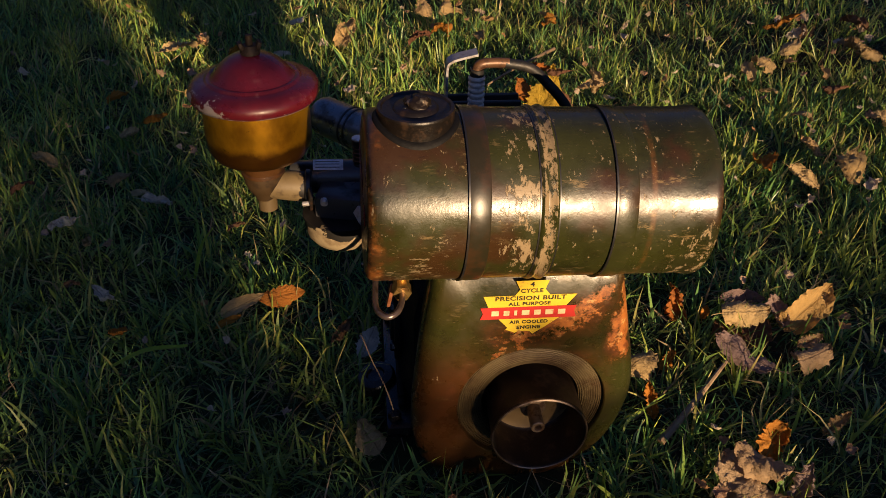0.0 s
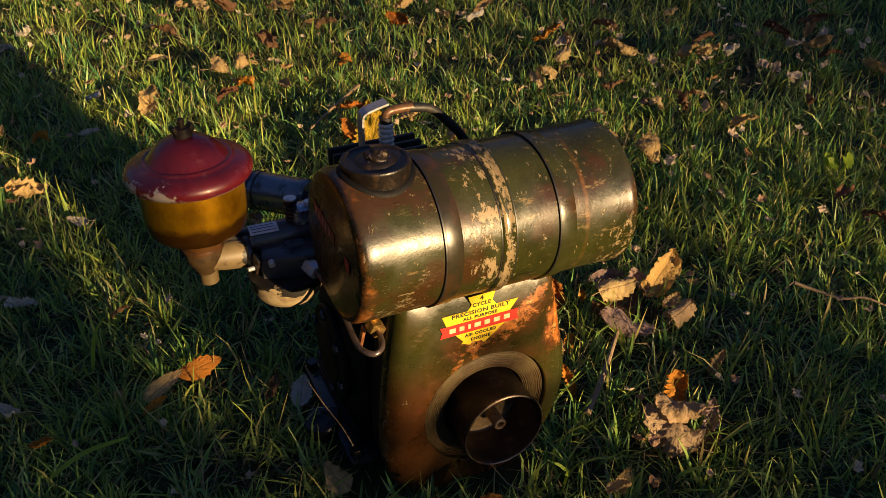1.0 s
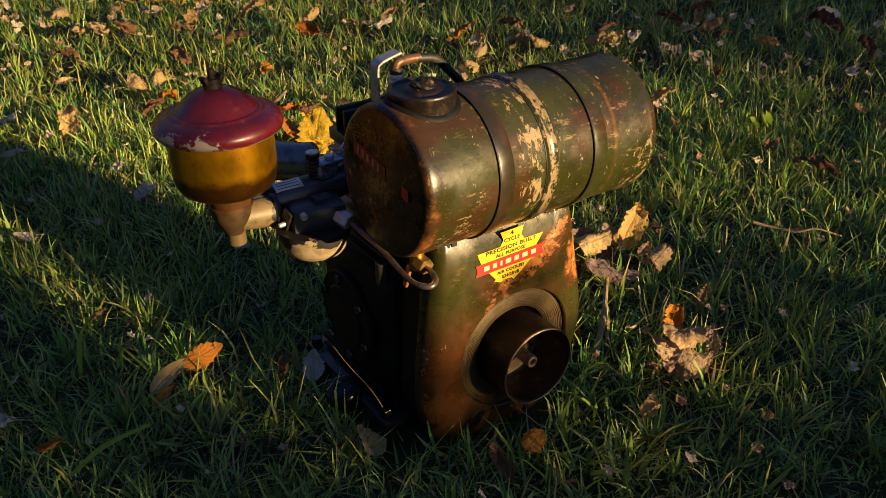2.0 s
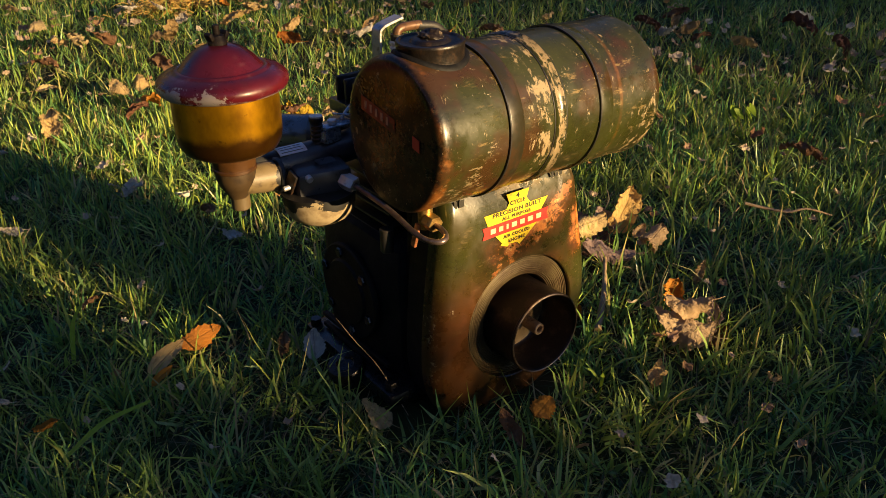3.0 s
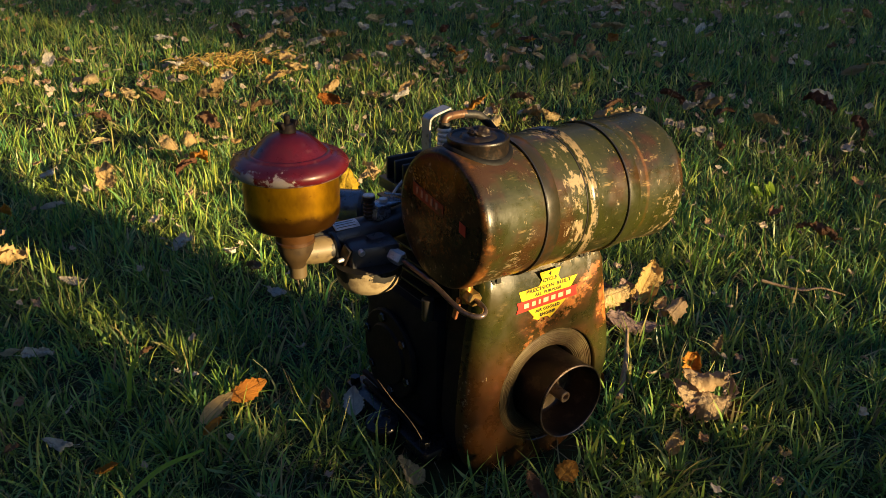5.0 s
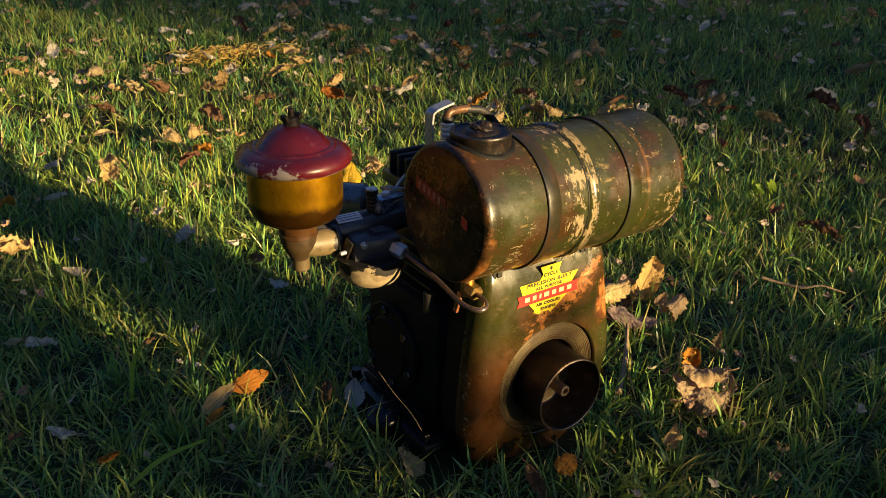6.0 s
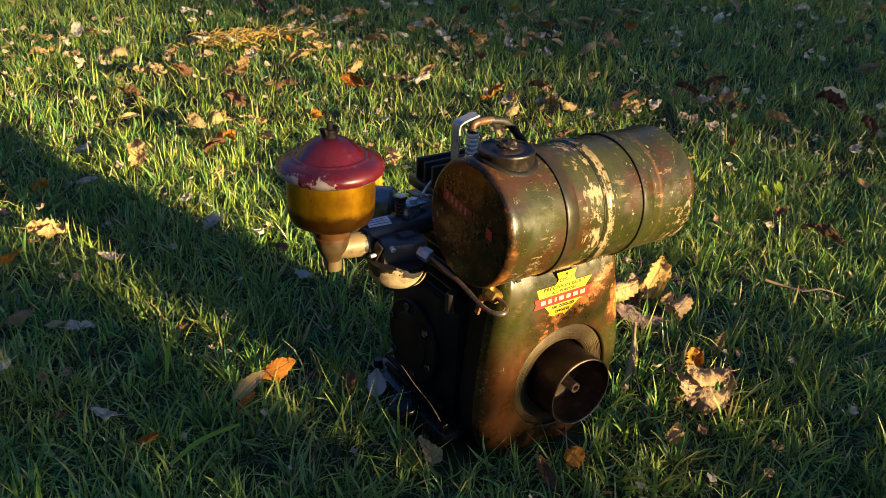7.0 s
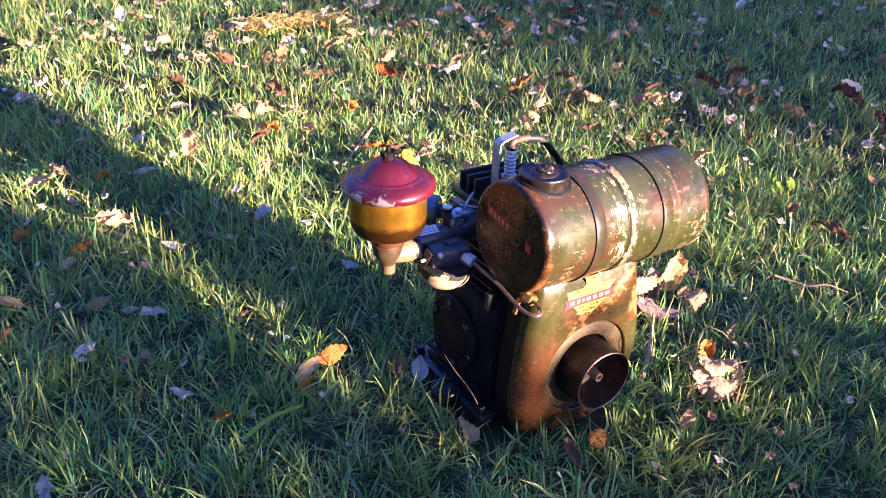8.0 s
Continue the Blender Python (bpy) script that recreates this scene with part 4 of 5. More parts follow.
part("inlet_arm", arm(), GUNMETAL, carb, "flat blue-black inlet arm")
fit_way = Vector((0.012, -0.030, -0.008)).normalized()
NUT = Vector((-0.1335, 0.0890, 0.2225))
part("fuel_fitting", hexagon(0.0070, NUT - fit_way * 0.006, NUT + fit_way * 0.0070), ZINC, carb, "pale grey hexagon fitting")
part("choke_shaft", solid_cyl(0.0021, (-0.1820, 0.1085, 0.2225), (-0.1680, 0.1085, 0.2240), 16), STEEL, carb, "bright choke shaft")
part("choke_lever", box((0.003, 0.010, 0.020), Matrix.Translation((-0.1750, 0.1080, 0.2270)) @ pose(0, 0, 0, 30, 0, 10), 0.001), DARK_STEEL, carb)
part("choke_screw", solid_cyl(0.0030, (-0.1640, 0.1000, 0.2310), (-0.1640, 0.0950, 0.2300), 14), ZINC, carb)

# fuel line and tap
part("fuel_line", tube([NUT + fit_way * 0.005, (-0.1275, 0.0640, 0.2165), (-0.1260, 0.0350, 0.2120), (-0.1270, 0.0100, 0.2080), (-0.1265, -0.0080, 0.2065), (-0.1200, -0.0180, 0.2065), (-0.1125, -0.0150, 0.2075), (-0.1085, -0.0030, 0.2080), (-0.1080, 0.0100, 0.2085)], 0.0023, 14), COPPER, engine, "bent copper fuel line")
tap = part("fuel_tap", solid_cyl(0.0058, (-0.1080, 0.0180, 0.2010), (-0.1080, 0.0180, 0.2260), 20), BRASS, engine, "brass fuel tap under the tank")
part("tap_nut", hexagon(0.0068, (-0.1080, 0.0150, 0.2090), (-0.1080, 0.0040, 0.2085)), BRASS, tap)
part("tap_handle", box((0.0030, 0.0055, 0.0200), Matrix.Translation((-0.1160, 0.0200, 0.1960)) @ pose(0, 0, 0, 8, 10, 0), 0.001), plain("bare_copper", (0.55, 0.22, 0.10), (0.30, 0.11, 0.05), 130, 0.38, 0.6), tap, "copper-brown tap lever")

# oil-bath air cleaner
AIR = Vector((-0.2120, 0.1275, 0))
cleaner = part("air_cleaner_bowl", lathe([(0.0, 0.2560), (0.0190, 0.2560), (0.0245, 0.2568), (0.0310, 0.2590), (0.0358, 0.2618), (0.0388, 0.2668), (0.0400, 0.2725), (0.0403, 0.2790), (0.0403, 0.3080), (0.0, 0.3070)], AIR, (0, 0, 1), 72), AMBER, engine, "golden-yellow oil bowl of the air cleaner, dirty underneath")
part("air_cleaner_lid", lathe([(0.0395, 0.3068), (0.0435, 0.3069), (0.0464, 0.3080), (0.0480, 0.3098), (0.0488, 0.3118), (0.0490, 0.3138), (0.0484, 0.3160), (0.0467, 0.3182), (0.0440, 0.3200), (0.0406, 0.3213), (0.0376, 0.3221), (0.0362, 0.3223), (0.0352, 0.3229), (0.0344, 0.3238), (0.0333, 0.3243), (0.0322, 0.3242), (0.0314, 0.3240), (0.0306, 0.3246), (0.0290, 0.3262), (0.0258, 0.3302), (0.0210, 0.3345), (0.0155, 0.3379), (0.0100, 0.3399), (0.0060, 0.3407), (0.0, 0.3409)], AIR, (0, 0, 1), 96), LID, cleaner, "domed red lid worn grey at its rim")
nut = part("wing_nut", lathe([(0.0, 0.3395), (0.0070, 0.3395), (0.0072, 0.3425), (0.0062, 0.3440), (0.0052, 0.3470), (0.0, 0.3475)], AIR, (0, 0, 1), 20), DARK_MATTE, cleaner, "dark wing nut on its bolt")
part("bolt_end", solid_cyl(0.0026, AIR + Vector((0, 0, 0.3450)), AIR + Vector((0, 0, 0.3545)), 14), DARK_MATTE, nut)
for s in (-1, 1):
    part("wing", box((0.0036, 0.0080, 0.0064), Matrix.Translation(AIR + Vector((s * 0.0062, s * 0.0012, 0.3465))) @ pose(0, 0, 0, 0, s * 22, 14), 0.0013), DARK_MATTE, nut)
part("bowl_neck", lathe([(0.0162, 0.2420), (0.0172, 0.2426), (0.0172, 0.2445), (0.0164, 0.2455), (0.0172, 0.2510), (0.0190, 0.2572), (0.0, 0.2572), (0.0, 0.2420)], AIR, (0, 0, 1), 40), plain("neck_brown", (0.060, 0.024, 0.005), (0.026, 0.012, 0.005), 45, 0.42), cleaner, "brown neck under the bowl")
horn = part("intake_elbow", lathe([(0.0, 0.2190), (0.0078, 0.2190), (0.0086, 0.2215), (0.0112, 0.2255), (0.0140, 0.2305), (0.0155, 0.2355), (0.0160, 0.2418), (0.0, 0.2422)], AIR, (0, 0, 1), 40), plain("dark_brown_casting", (0.050, 0.030, 0.012), (0.022, 0.013, 0.007), 45, 0.5), engine, "dark brown cast intake elbow")
part("drain_stub", solid_cyl(0.0076, AIR + Vector((0.001, 0.0, 0.2080)), AIR + Vector((0.001, 0.0, 0.2240)), 32, 0.001), CAST, horn)
part("elbow_arm", tube([AIR + Vector((-0.002, 0, 0.2320)), AIR + Vector((0.014, -0.001, 0.2300)), AIR + Vector((0.034, 0.000, 0.2280))], lambda t: 0.0105 + 0.0025 * t, 28), FLAKED, horn)
part("elbow_flange", solid_cyl(0.0152, AIR + Vector((0.032, 0.000, 0.2275)), AIR + Vector((0.037, 0.000, 0.2273)), 32, 0.001), BLACK, horn)

# ---- grass ----
FOOT = (-0.135, 0.075, 0.030, 0.225)


def blades(name, seed, count, place, height, width, lean, material, label, levels=3, tuft=0, spread_r=0.008, lift=0.0):
    """Many single blades as one mesh, splayed out of tufts where tuft gives the blades of one."""
    rng = np.random.default_rng(seed)
    if tuft:
        cx, cy = place(rng, count // tuft)
        own = rng.integers(0, len(cx), count)
        off, out = np.abs(rng.normal(0, spread_r, count)), rng.uniform(0, math.tau, count)
        x, y = cx[own] + off * np.cos(out), cy[own] + off * np.sin(out)
        size, fall = rng.uniform(0.72, 1.22, len(cx))[own], rng.uniform(0, math.tau, len(cx))[own]
    else:
        x, y = place(rng, count)
        off, out, size, fall = np.full(count, spread_r), rng.uniform(0, math.tau, count), np.ones(count), np.zeros(count)
    keep = ~((x > FOOT[0]) & (x < FOOT[1]) & (y > FOOT[2]) & (y < FOOT[3])) & ~((np.abs(x) < 0.046) & (y > -0.008) & (y < 0.05))
    x, y, off, out, size, fall = (q[keep] for q in (x, y, off, out, size, fall))
    n = len(x)
    clump = 0.5 + 0.5 * np.sin(7.1 * x + 3.3 * np.sin(5.3 * y)) * np.sin(6.3 * y + 2.7 * np.sin(4.9 * x + 1.0))
    fine = 0.5 + 0.5 * np.sin(31.0 * x + 2.0 * np.sin(23.0 * y)) * np.sin(29.0 * y + 2.0 * np.sin(19.0 * x))
    h = height(rng, n) * (0.68 + 0.28 * clump + 0.40 * fine) * size
    w = width(rng, n)
    turn = np.where(rng.random(n) < 0.25, fall + rng.normal(0, 0.5, n), out + rng.normal(0, 0.7, n))
    tip = lean(rng, n) * (0.75 + 0.25 * np.minimum(off / spread_r, 2.0)) if tuft else lean(rng, n)
    start = tip * rng.uniform(0.15, 0.95, n)
    twist = rng.normal(0, 0.42, n)
    side_turn = turn + math.pi / 2 + rng.normal(0, 0.55, n)
    sx, sy = np.cos(side_turn), np.sin(side_turn)
    tilt = rng.normal(0, 0.35, n)
    verts = np.zeros((n, 2 * levels + 1, 3))
    px, py, pz = x.copy(), y.copy(), SOIL_Z - 0.004 + lift * rng.random(n)
    for k in range(levels + 1):
        wk = w * (0.9, 1.0, 0.72, 0.0)[k] if levels == 3 else w * (1.0, 0.75, 0.0)[k]
        if k < levels:
            dz = tilt * wk / 2
            verts[:, 2 * k] = np.stack((px - sx * wk / 2, py - sy * wk / 2, pz - dz), 1)
            verts[:, 2 * k + 1] = np.stack((px + sx * wk / 2, py + sy * wk / 2, pz + dz), 1)
            a = start + (tip - start) * (k + 0.5) / levels
            step = h / levels
            way = turn + twist * k
            px, py, pz = px + np.cos(way) * np.sin(a) * step, py + np.sin(way) * np.sin(a) * step, pz + np.cos(a) * step
        else:
            verts[:, 2 * k] = np.stack((px, py, pz), 1)
    verts[:, 2:, 2] = np.maximum(verts[:, 2:, 2], SOIL_Z + 0.002 + lift * rng.random((n, 1)))
    pattern = []
    for k in range(levels - 1):
        a = 2 * k
        pattern += [(a, a + 1, a + 3), (a, a + 3, a + 2)]
    a = 2 * (levels - 1)
    pattern.append((a, a + 1, a + 2))
    pattern = np.array(pattern)
    m = 2 * levels + 1
    tris = (np.arange(n)[:, None, None] * m + pattern[None]).reshape(-1, 3)
    me = bpy.data.meshes.new(name)
    me.vertices.add(n * m)
    me.vertices.foreach_set("co", verts.reshape(-1).astype(np.float32))
    me.loops.add(tris.size)
    me.loops.foreach_set("vertex_index", tris.reshape(-1).astype(np.int32))
    me.polygons.add(len(tris))
    me.polygons.foreach_set("loop_start", np.arange(0, tris.size, 3, dtype=np.int32))
    me.polygons.foreach_set("use_smooth", np.ones(len(tris), dtype=bool))
    me.update(calc_edges=True)
    me.materials.append(material)
    return tagged(new(name, me), label, "grass", kind="stuff")


def fan(near_d, far_d, from_a=-18, to_a=74):
    """Bases spread evenly over a wedge of lawn ahead of the walk."""

    def place(rng, n):
        d = np.sqrt(rng.uniform(near_d ** 2, far_d ** 2, n))
        a = rng.uniform(radians(from_a), radians(to_a), n)
        return -0.75 + d * np.sin(a), -0.75 + d * np.cos(a)

    return place


def tall(mean, lo, hi):
    return lambda r, n: r.gamma(4.5, mean / 4.5, n).clip(lo, hi)


def wide(mean, lo, hi):
    return lambda r, n: r.gamma(9.0, mean / 9.0, n).clip(lo, hi)


def leaning(mean, sd, hi=2.4):
    return lambda r, n: np.abs(r.normal(mean, sd, n)).clip(0.05, hi)


blades("lawn_grass", 11, 150000, fan(0.3, 2.1), tall(0.034, 0.014, 0.058), wide(0.0023, 0.0012, 0.0040), leaning(1.18, 0.58), GRASS, "green lawn grass with some yellowed blades", 3, 16, 0.009)
blades("low_grass", 16, 120000, fan(0.3, 2.3), tall(0.026, 0.012, 0.05), wide(0.0020, 0.0011, 0.003), leaning(1.6, 0.45), UNDER, "short grass matted low in the lawn, coloured as in shade", 2)
blades("dead_grass", 14, 30000, fan(0.3, 2.6), tall(0.032, 0.014, 0.07), wide(0.0015, 0.0008, 0.0024), leaning(1.4, 0.25, 1.9), THATCH, "dry straw-coloured thatch low in the lawn", 2, 0, 0.008, 0.006)
blades("far_grass", 12, 160000, fan(2.1, 4.4), tall(0.040, 0.016, 0.068), wide(0.0032, 0.002, 0.005), leaning(1.08, 0.55), GRASS, "green lawn grass farther off", 2, 14, 0.012)
blades("far_low_grass", 17, 90000, fan(2.3, 4.4), tall(0.027, 0.012, 0.05), wide(0.0034, 0.002, 0.005), leaning(1.5, 0.45), UNDER, "short grass matted low farther off, coloured as in shade", 2)
blades("distant_grass", 13, 50000, fan(4.4, 9.0), tall(0.046, 0.03, 0.09), wide(0.008, 0.005, 0.011), leaning(1.1, 0.45), GRASS, "lawn grass in the distance", 2)
blades("outer_grass", 15, 50000, fan(0.2, 6.5, 74, 342), tall(0.042, 0.02, 0.09), wide(0.007, 0.004, 0.010), leaning(1.2, 0.5), GRASS, "lawn grass behind the walk", 2)
blades("outer_low_grass", 18, 50000, fan(0.2, 6.5, 74, 342), tall(0.030, 0.012, 0.05), wide(0.008, 0.005, 0.012), leaning(1.5, 0.45), UNDER, "short grass matted low behind the walk, coloured as in shade", 2)

# ---- unseen plants added to shade the lawn from behind the walk ----
ALONG, ACROSS = Vector((SUN_X, SUN_Y, 0)).normalized(), Vector((-SUN_Y, SUN_X, 0)).normalized()
BARK = plain("grey_bark", (0.11, 0.085, 0.06), (0.05, 0.038, 0.028), 14, 0.85, 0.0, (0.4, 0.6), 0.9)
CROWN = thin_green("autumn_crown_leaf", True, [(0.0, (0.10, 0.09, 0.02)), (0.5, (0.20, 0.13, 0.03)), (1.0, (0.26, 0.10, 0.03))]).m


# Openings cut in the added shrub to put sun on chosen spots.
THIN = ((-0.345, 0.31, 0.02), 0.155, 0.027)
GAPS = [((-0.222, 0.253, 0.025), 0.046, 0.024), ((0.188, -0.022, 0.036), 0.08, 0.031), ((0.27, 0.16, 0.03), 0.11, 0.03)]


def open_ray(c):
    """False where leaves are left out between the sun and chosen spots of lawn."""
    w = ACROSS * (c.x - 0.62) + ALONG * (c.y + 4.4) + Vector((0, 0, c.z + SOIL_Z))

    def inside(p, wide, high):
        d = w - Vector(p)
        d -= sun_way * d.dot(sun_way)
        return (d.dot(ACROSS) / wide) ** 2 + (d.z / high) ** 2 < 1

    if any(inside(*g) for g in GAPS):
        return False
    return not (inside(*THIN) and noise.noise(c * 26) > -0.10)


def leafy(rng, count, centre, sd, size, limit=None):
    """Loose leaves round a centre, as one mesh."""
    bm = bmesh.new()
    for k in range(count):
        c = Vector(centre) + Vector([rng.gauss(0, q) for q in sd])
        if limit and not limit(c):
            continue
        m = Matrix.Translation(c) @ pose(0, 0, 0, rng.uniform(0, 360), rng.uniform(0, 360), rng.uniform(0, 360))
        w = rng.uniform(*size)
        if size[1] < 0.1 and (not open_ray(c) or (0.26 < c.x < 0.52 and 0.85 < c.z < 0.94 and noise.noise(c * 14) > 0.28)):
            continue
        bm.faces.new([bm.verts.new(m @ Vector(v)) for v in ((0, -w, 0), (0.5 * w, 0, 0.1 * w), (0, w, 0), (-0.5 * w, 0, 0.1 * w))])
    return bm


def shaded_from(name, label, along, across, stem, height, crowns, seed, category):
    """Unseen woody shade caster set towards the sun: tapered stem, limbs, loose crown."""
    root = tagged(empty(name), label, category)
    at = ALONG * along + ACROSS * across
    root.matrix_basis = Matrix(((ACROSS.x, ALONG.x, 0, at.x), (ACROSS.y, ALONG.y, 0, at.y), (0, 0, 1, SOIL_Z), (0, 0, 0, 1)))
    rng = random.Random(seed)
    part("trunk", tube([(0, 0, -0.05), (0.02 * height, 0, 0.3 * height), (0, 0.02 * height, 0.7 * height)], lambda t: stem * (1 - 0.7 * t), 14), BARK, root)
    for k in range(8):
        a, z = k * 2.4, height * (0.25 + 0.05 * k)
        r = height * 0.30
        part("limb", tube([(0, 0, z), (0.5 * r * math.cos(a), 0.5 * r * math.sin(a), z + 0.12 * height), (r * math.cos(a), r * math.sin(a), z + 0.3 * height)], lambda t: stem * 0.35 * (1 - 0.8 * t), 8), BARK, root)
    for count, centre, sd, size, limit in crowns:
        part("crown", leafy(rng, count, centre, sd, size, limit), CROWN, root, "loose autumn leaves with gaps", False)
    return root


# Added shrub, never in view: its leaves throw the near lawn's shade.
shaded_from("shrub", "unseen shrub added to throw dappled shade on the lawn", 4.4, -0.62, 0.03, 1.8, [(850, (0, 0, 0.85), (0.33, 0.35, 0.42), (0.03, 0.055), lambda c: c.z > 0.06 and c.x < 0.48), (1100, (0.22, 0, 1.16), (0.18, 0.2, 0.20), (0.03, 0.055), lambda c: c.x < 0.425), (300, (0.55, 0, 0.62), (0.28, 0.25, 0.15), (0.03, 0.05), lambda c: c.z < 0.86), (2100, (0.34, 0, 0.37), (0.65, 0.3, 0.24), (0.03, 0.055), lambda c: 0.05 < c.z < (0.845 if c.x > 0.32 else 0.80)), (1100, (1.05, 0, 0.42), (0.38, 0.3, 0.20), (0.03, 0.055), lambda c: 0.05 < c.z < 0.845), (55, (0.42, 0, 0.89), (0.12, 0.2, 0.04), (0.03, 0.05), None), (100, (0.43, 0, 0.845), (0.08, 0.2, 0.03), (0.03, 0.05), lambda c: c.z < 0.92), (45, (0.43, 0, 0.91), (0.05, 0.2, 0.03), (0.03, 0.05), lambda c: c.z < 0.935), (230, (0.86, 0, 0.70), (0.22, 0.2, 0.08), (0.03, 0.055), lambda c: 0.45 < c.x and c.z < 0.81)], 5, "shrub")
# Added tree, out of view, for the soft shade over the far lawn.
shaded_from("tree", "unseen tall tree added to shade the far lawn", 34.0, 3.4, 0.30, 9.0, [(5200, (0, 0, 6.2), (1.35, 1.5, 1.7), (0.10, 0.17), lambda c: c.z > 2.0), (480, (-1.6, 0, 6.95), (0.55, 0.8, 0.38), (0.10, 0.17), None), (200, (-1.5, 0, 6.25), (0.42, 0.6, 0.50), (0.10, 0.17), None)], 6, "tree")

def far_woods():
    """Unseen dark woods added round the lawn against low skylight, open to the sun."""
    bm, rng = bmesh.new(), random.Random(31)
    sun_a = math.atan2(SUN_Y, SUN_X)
    for k in range(190):
        a = k * math.tau / 95 + rng.uniform(-0.03, 0.03)
        if abs((a - sun_a + math.pi) % math.tau - math.pi) < 0.30:
            continue
        d, h = rng.uniform(26, 36), rng.uniform(5, 9)
        c = Vector((d * math.cos(a), d * math.sin(a), h * (0.30 if k < 95 else 0.95)))
        own = bmesh.new()
        bmesh.ops.create_icosphere(own, subdivisions=3, radius=1.0)
        for v in own.verts:
            v.co = c + Vector((v.co.x * 2.2, v.co.y * 2.2, v.co.z * h * 0.5)) * (1 + 0.45 * noise.noise(v.co * 2.5 + c) + 0.25 * noise.noise(v.co * 6 + c))
        join(bm, own)
    return tagged(part("far_woods", bm, WOODS), "unseen dark woods added round the lawn to dim low skylight", "woods", kind="stuff")


WOODS = plain("wood_foliage", (0.040, 0.040, 0.014), (0.075, 0.050, 0.018), 0.8, 0.8, 0.0, (0.4, 0.6), 0.6)
far_woods()

# ---- fallen leaves ----
def leaf_mesh(name, seed, material, long=1.0, curl=1.0, roll=None):
    """A dry ovate leaf about one unit long, pleated along its side veins, rolled and bent, with its stalk."""
    rng = random.Random(seed)
    bm = bmesh.new()
    nu, nv = 26, 13
    loose = curl * rng.uniform(1.5, 4.2) * rng.choice((1, 1, 1, -1))
    roll = loose if roll is None else roll
    bend = curl * rng.uniform(-1.4, 2.2)
    skew, twist = rng.uniform(-0.8, 0.8), rng.uniform(-1.3, 1.3) * curl
    half, veins, pleat = rng.uniform(0.34, 0.46), rng.uniform(6.5, 9.0), rng.uniform(0.045, 0.080) * (1.0 if roll is None else 1.7)
    off = Vector((rng.uniform(0, 50), rng.uniform(0, 50), 0))

    def shape(u, v):
        """u runs from stalk to tip, v from edge to edge."""
        wide = half * max(0.0, math.sin(math.pi * min(1.0, 0.03 + 0.97 * u ** 0.85))) ** 0.75
        wide *= 1 + 0.22 * noise.noise((3.6 * u, 2 * (v > 0), seed)) + 0.12 * noise.noise((9 * u, 2 * (v > 0) + 5, seed)) + 0.035 * math.sin(2 * math.pi * veins * u + 2.0)
        x = v * wide
        y = (u - 0.5) * (0.85 + 0.25 * long)
        z = pleat * (0.25 + abs(v)) * abs(2 * ((veins * (u - 0.35 * abs(v))) % 1.0) - 1) + 0.10 * abs(x)
        z += curl * (0.20 * noise.noise(Vector((x, y, 1)) * 3.4 + off) + 0.09 * noise.noise(Vector((x, y, 5)) * 8.0 + off))
        r = 1.0 / (roll * (1 + skew * y) + (1e-3 if roll > 0 else -1e-3))
        x, z = (r - z) * math.sin(x / r), r - (r - z) * math.cos(x / r)
        k = 1.0 / (bend + (1e-3 if bend >= 0 else -1e-3))
        y, z = (k - z) * math.sin(y / k), k - (k - z) * math.cos(y / k)
        t = twist * y
        return Vector((x * math.cos(t) - z * math.sin(t), y, x * math.sin(t) + z * math.cos(t)))

    grid = [[bm.verts.new(shape(i / nu, 2 * j / nv - 1)) for j in range(nv + 1)] for i in range(nu + 1)]
    for p, q in zip(grid, grid[1:]):
        for j in range(nv):
            bm.faces.new((p[j], p[j + 1], q[j + 1], q[j]))
    foot = shape(0, 0)
    tube([foot, foot + Vector((0.02, -0.12, 0.01)), foot + Vector((0.06, -0.26, 0.05))], lambda t: 0.013 * (1 - 0.3 * t), 5, bm, 3)
    low = min(v.co.z for v in bm.verts)
    bmesh.ops.translate(bm, verts=bm.verts, vec=(0, 0, -low))
    me = bpy.data.meshes.new(name)
    bm.to_mesh(me)
    bm.free()
    me.materials.append(material)
    me.polygons.foreach_set("use_smooth", [True] * len(me.polygons))
    return me


LEAF_KINDS = {
    "p": (LEAF_PALE, "pale tan dry leaf curled up on the grass"),
    "o": (LEAF_ORANGE, "orange dry leaf curled up on the grass"),
    "b": (LEAF_BROWN, "dark brown dry leaf crumpled in the grass"),
    "w": (LEAF_BLEACHED, "bleached whitish dry leaf on the grass"),
    "y": (LEAF_YELLOW, "yellow leaf on the grass"),
    "t": (LEAF_TAN, "tan dry leaf folded up in the grass"),
    "g": (LEAF_GOLD, "golden leaf standing in the grass"),
    "m": (LEAF_MAUVE, "greyish mauve dry leaf curled up by the engine"),
}
LEAF_MESHES = {k: [leaf_mesh("fallen_leaf", 10 * i + j, LEAF_KINDS[k][0], (1.1, 1.45, 1.2)[i % 3], (0.8, 1.1, 0.9, 1.2)[i % 4]) for i in range(7)] for j, k in enumerate("pobw")}
leaf_rng = random.Random(21)


def leaf(x, y, size, kind, z=0.028, tilt=32.0):
    size *= 0.85 if y < 0.45 else 0.82
    me = LEAF_MESHES[kind][leaf_rng.randrange(7)]
    ob = new("fallen_leaf", me)
    ob.matrix_basis = pose(x, y, z, leaf_rng.uniform(-tilt, tilt), leaf_rng.uniform(-tilt, tilt), leaf_rng.uniform(0, 360)) @ Matrix.Diagonal((size * leaf_rng.uniform(0.75, 1.0), size, size * leaf_rng.uniform(0.7, 1.0), 1))
    return tagged(ob, LEAF_KINDS[kind][1], "leaf", "fallen leaves")


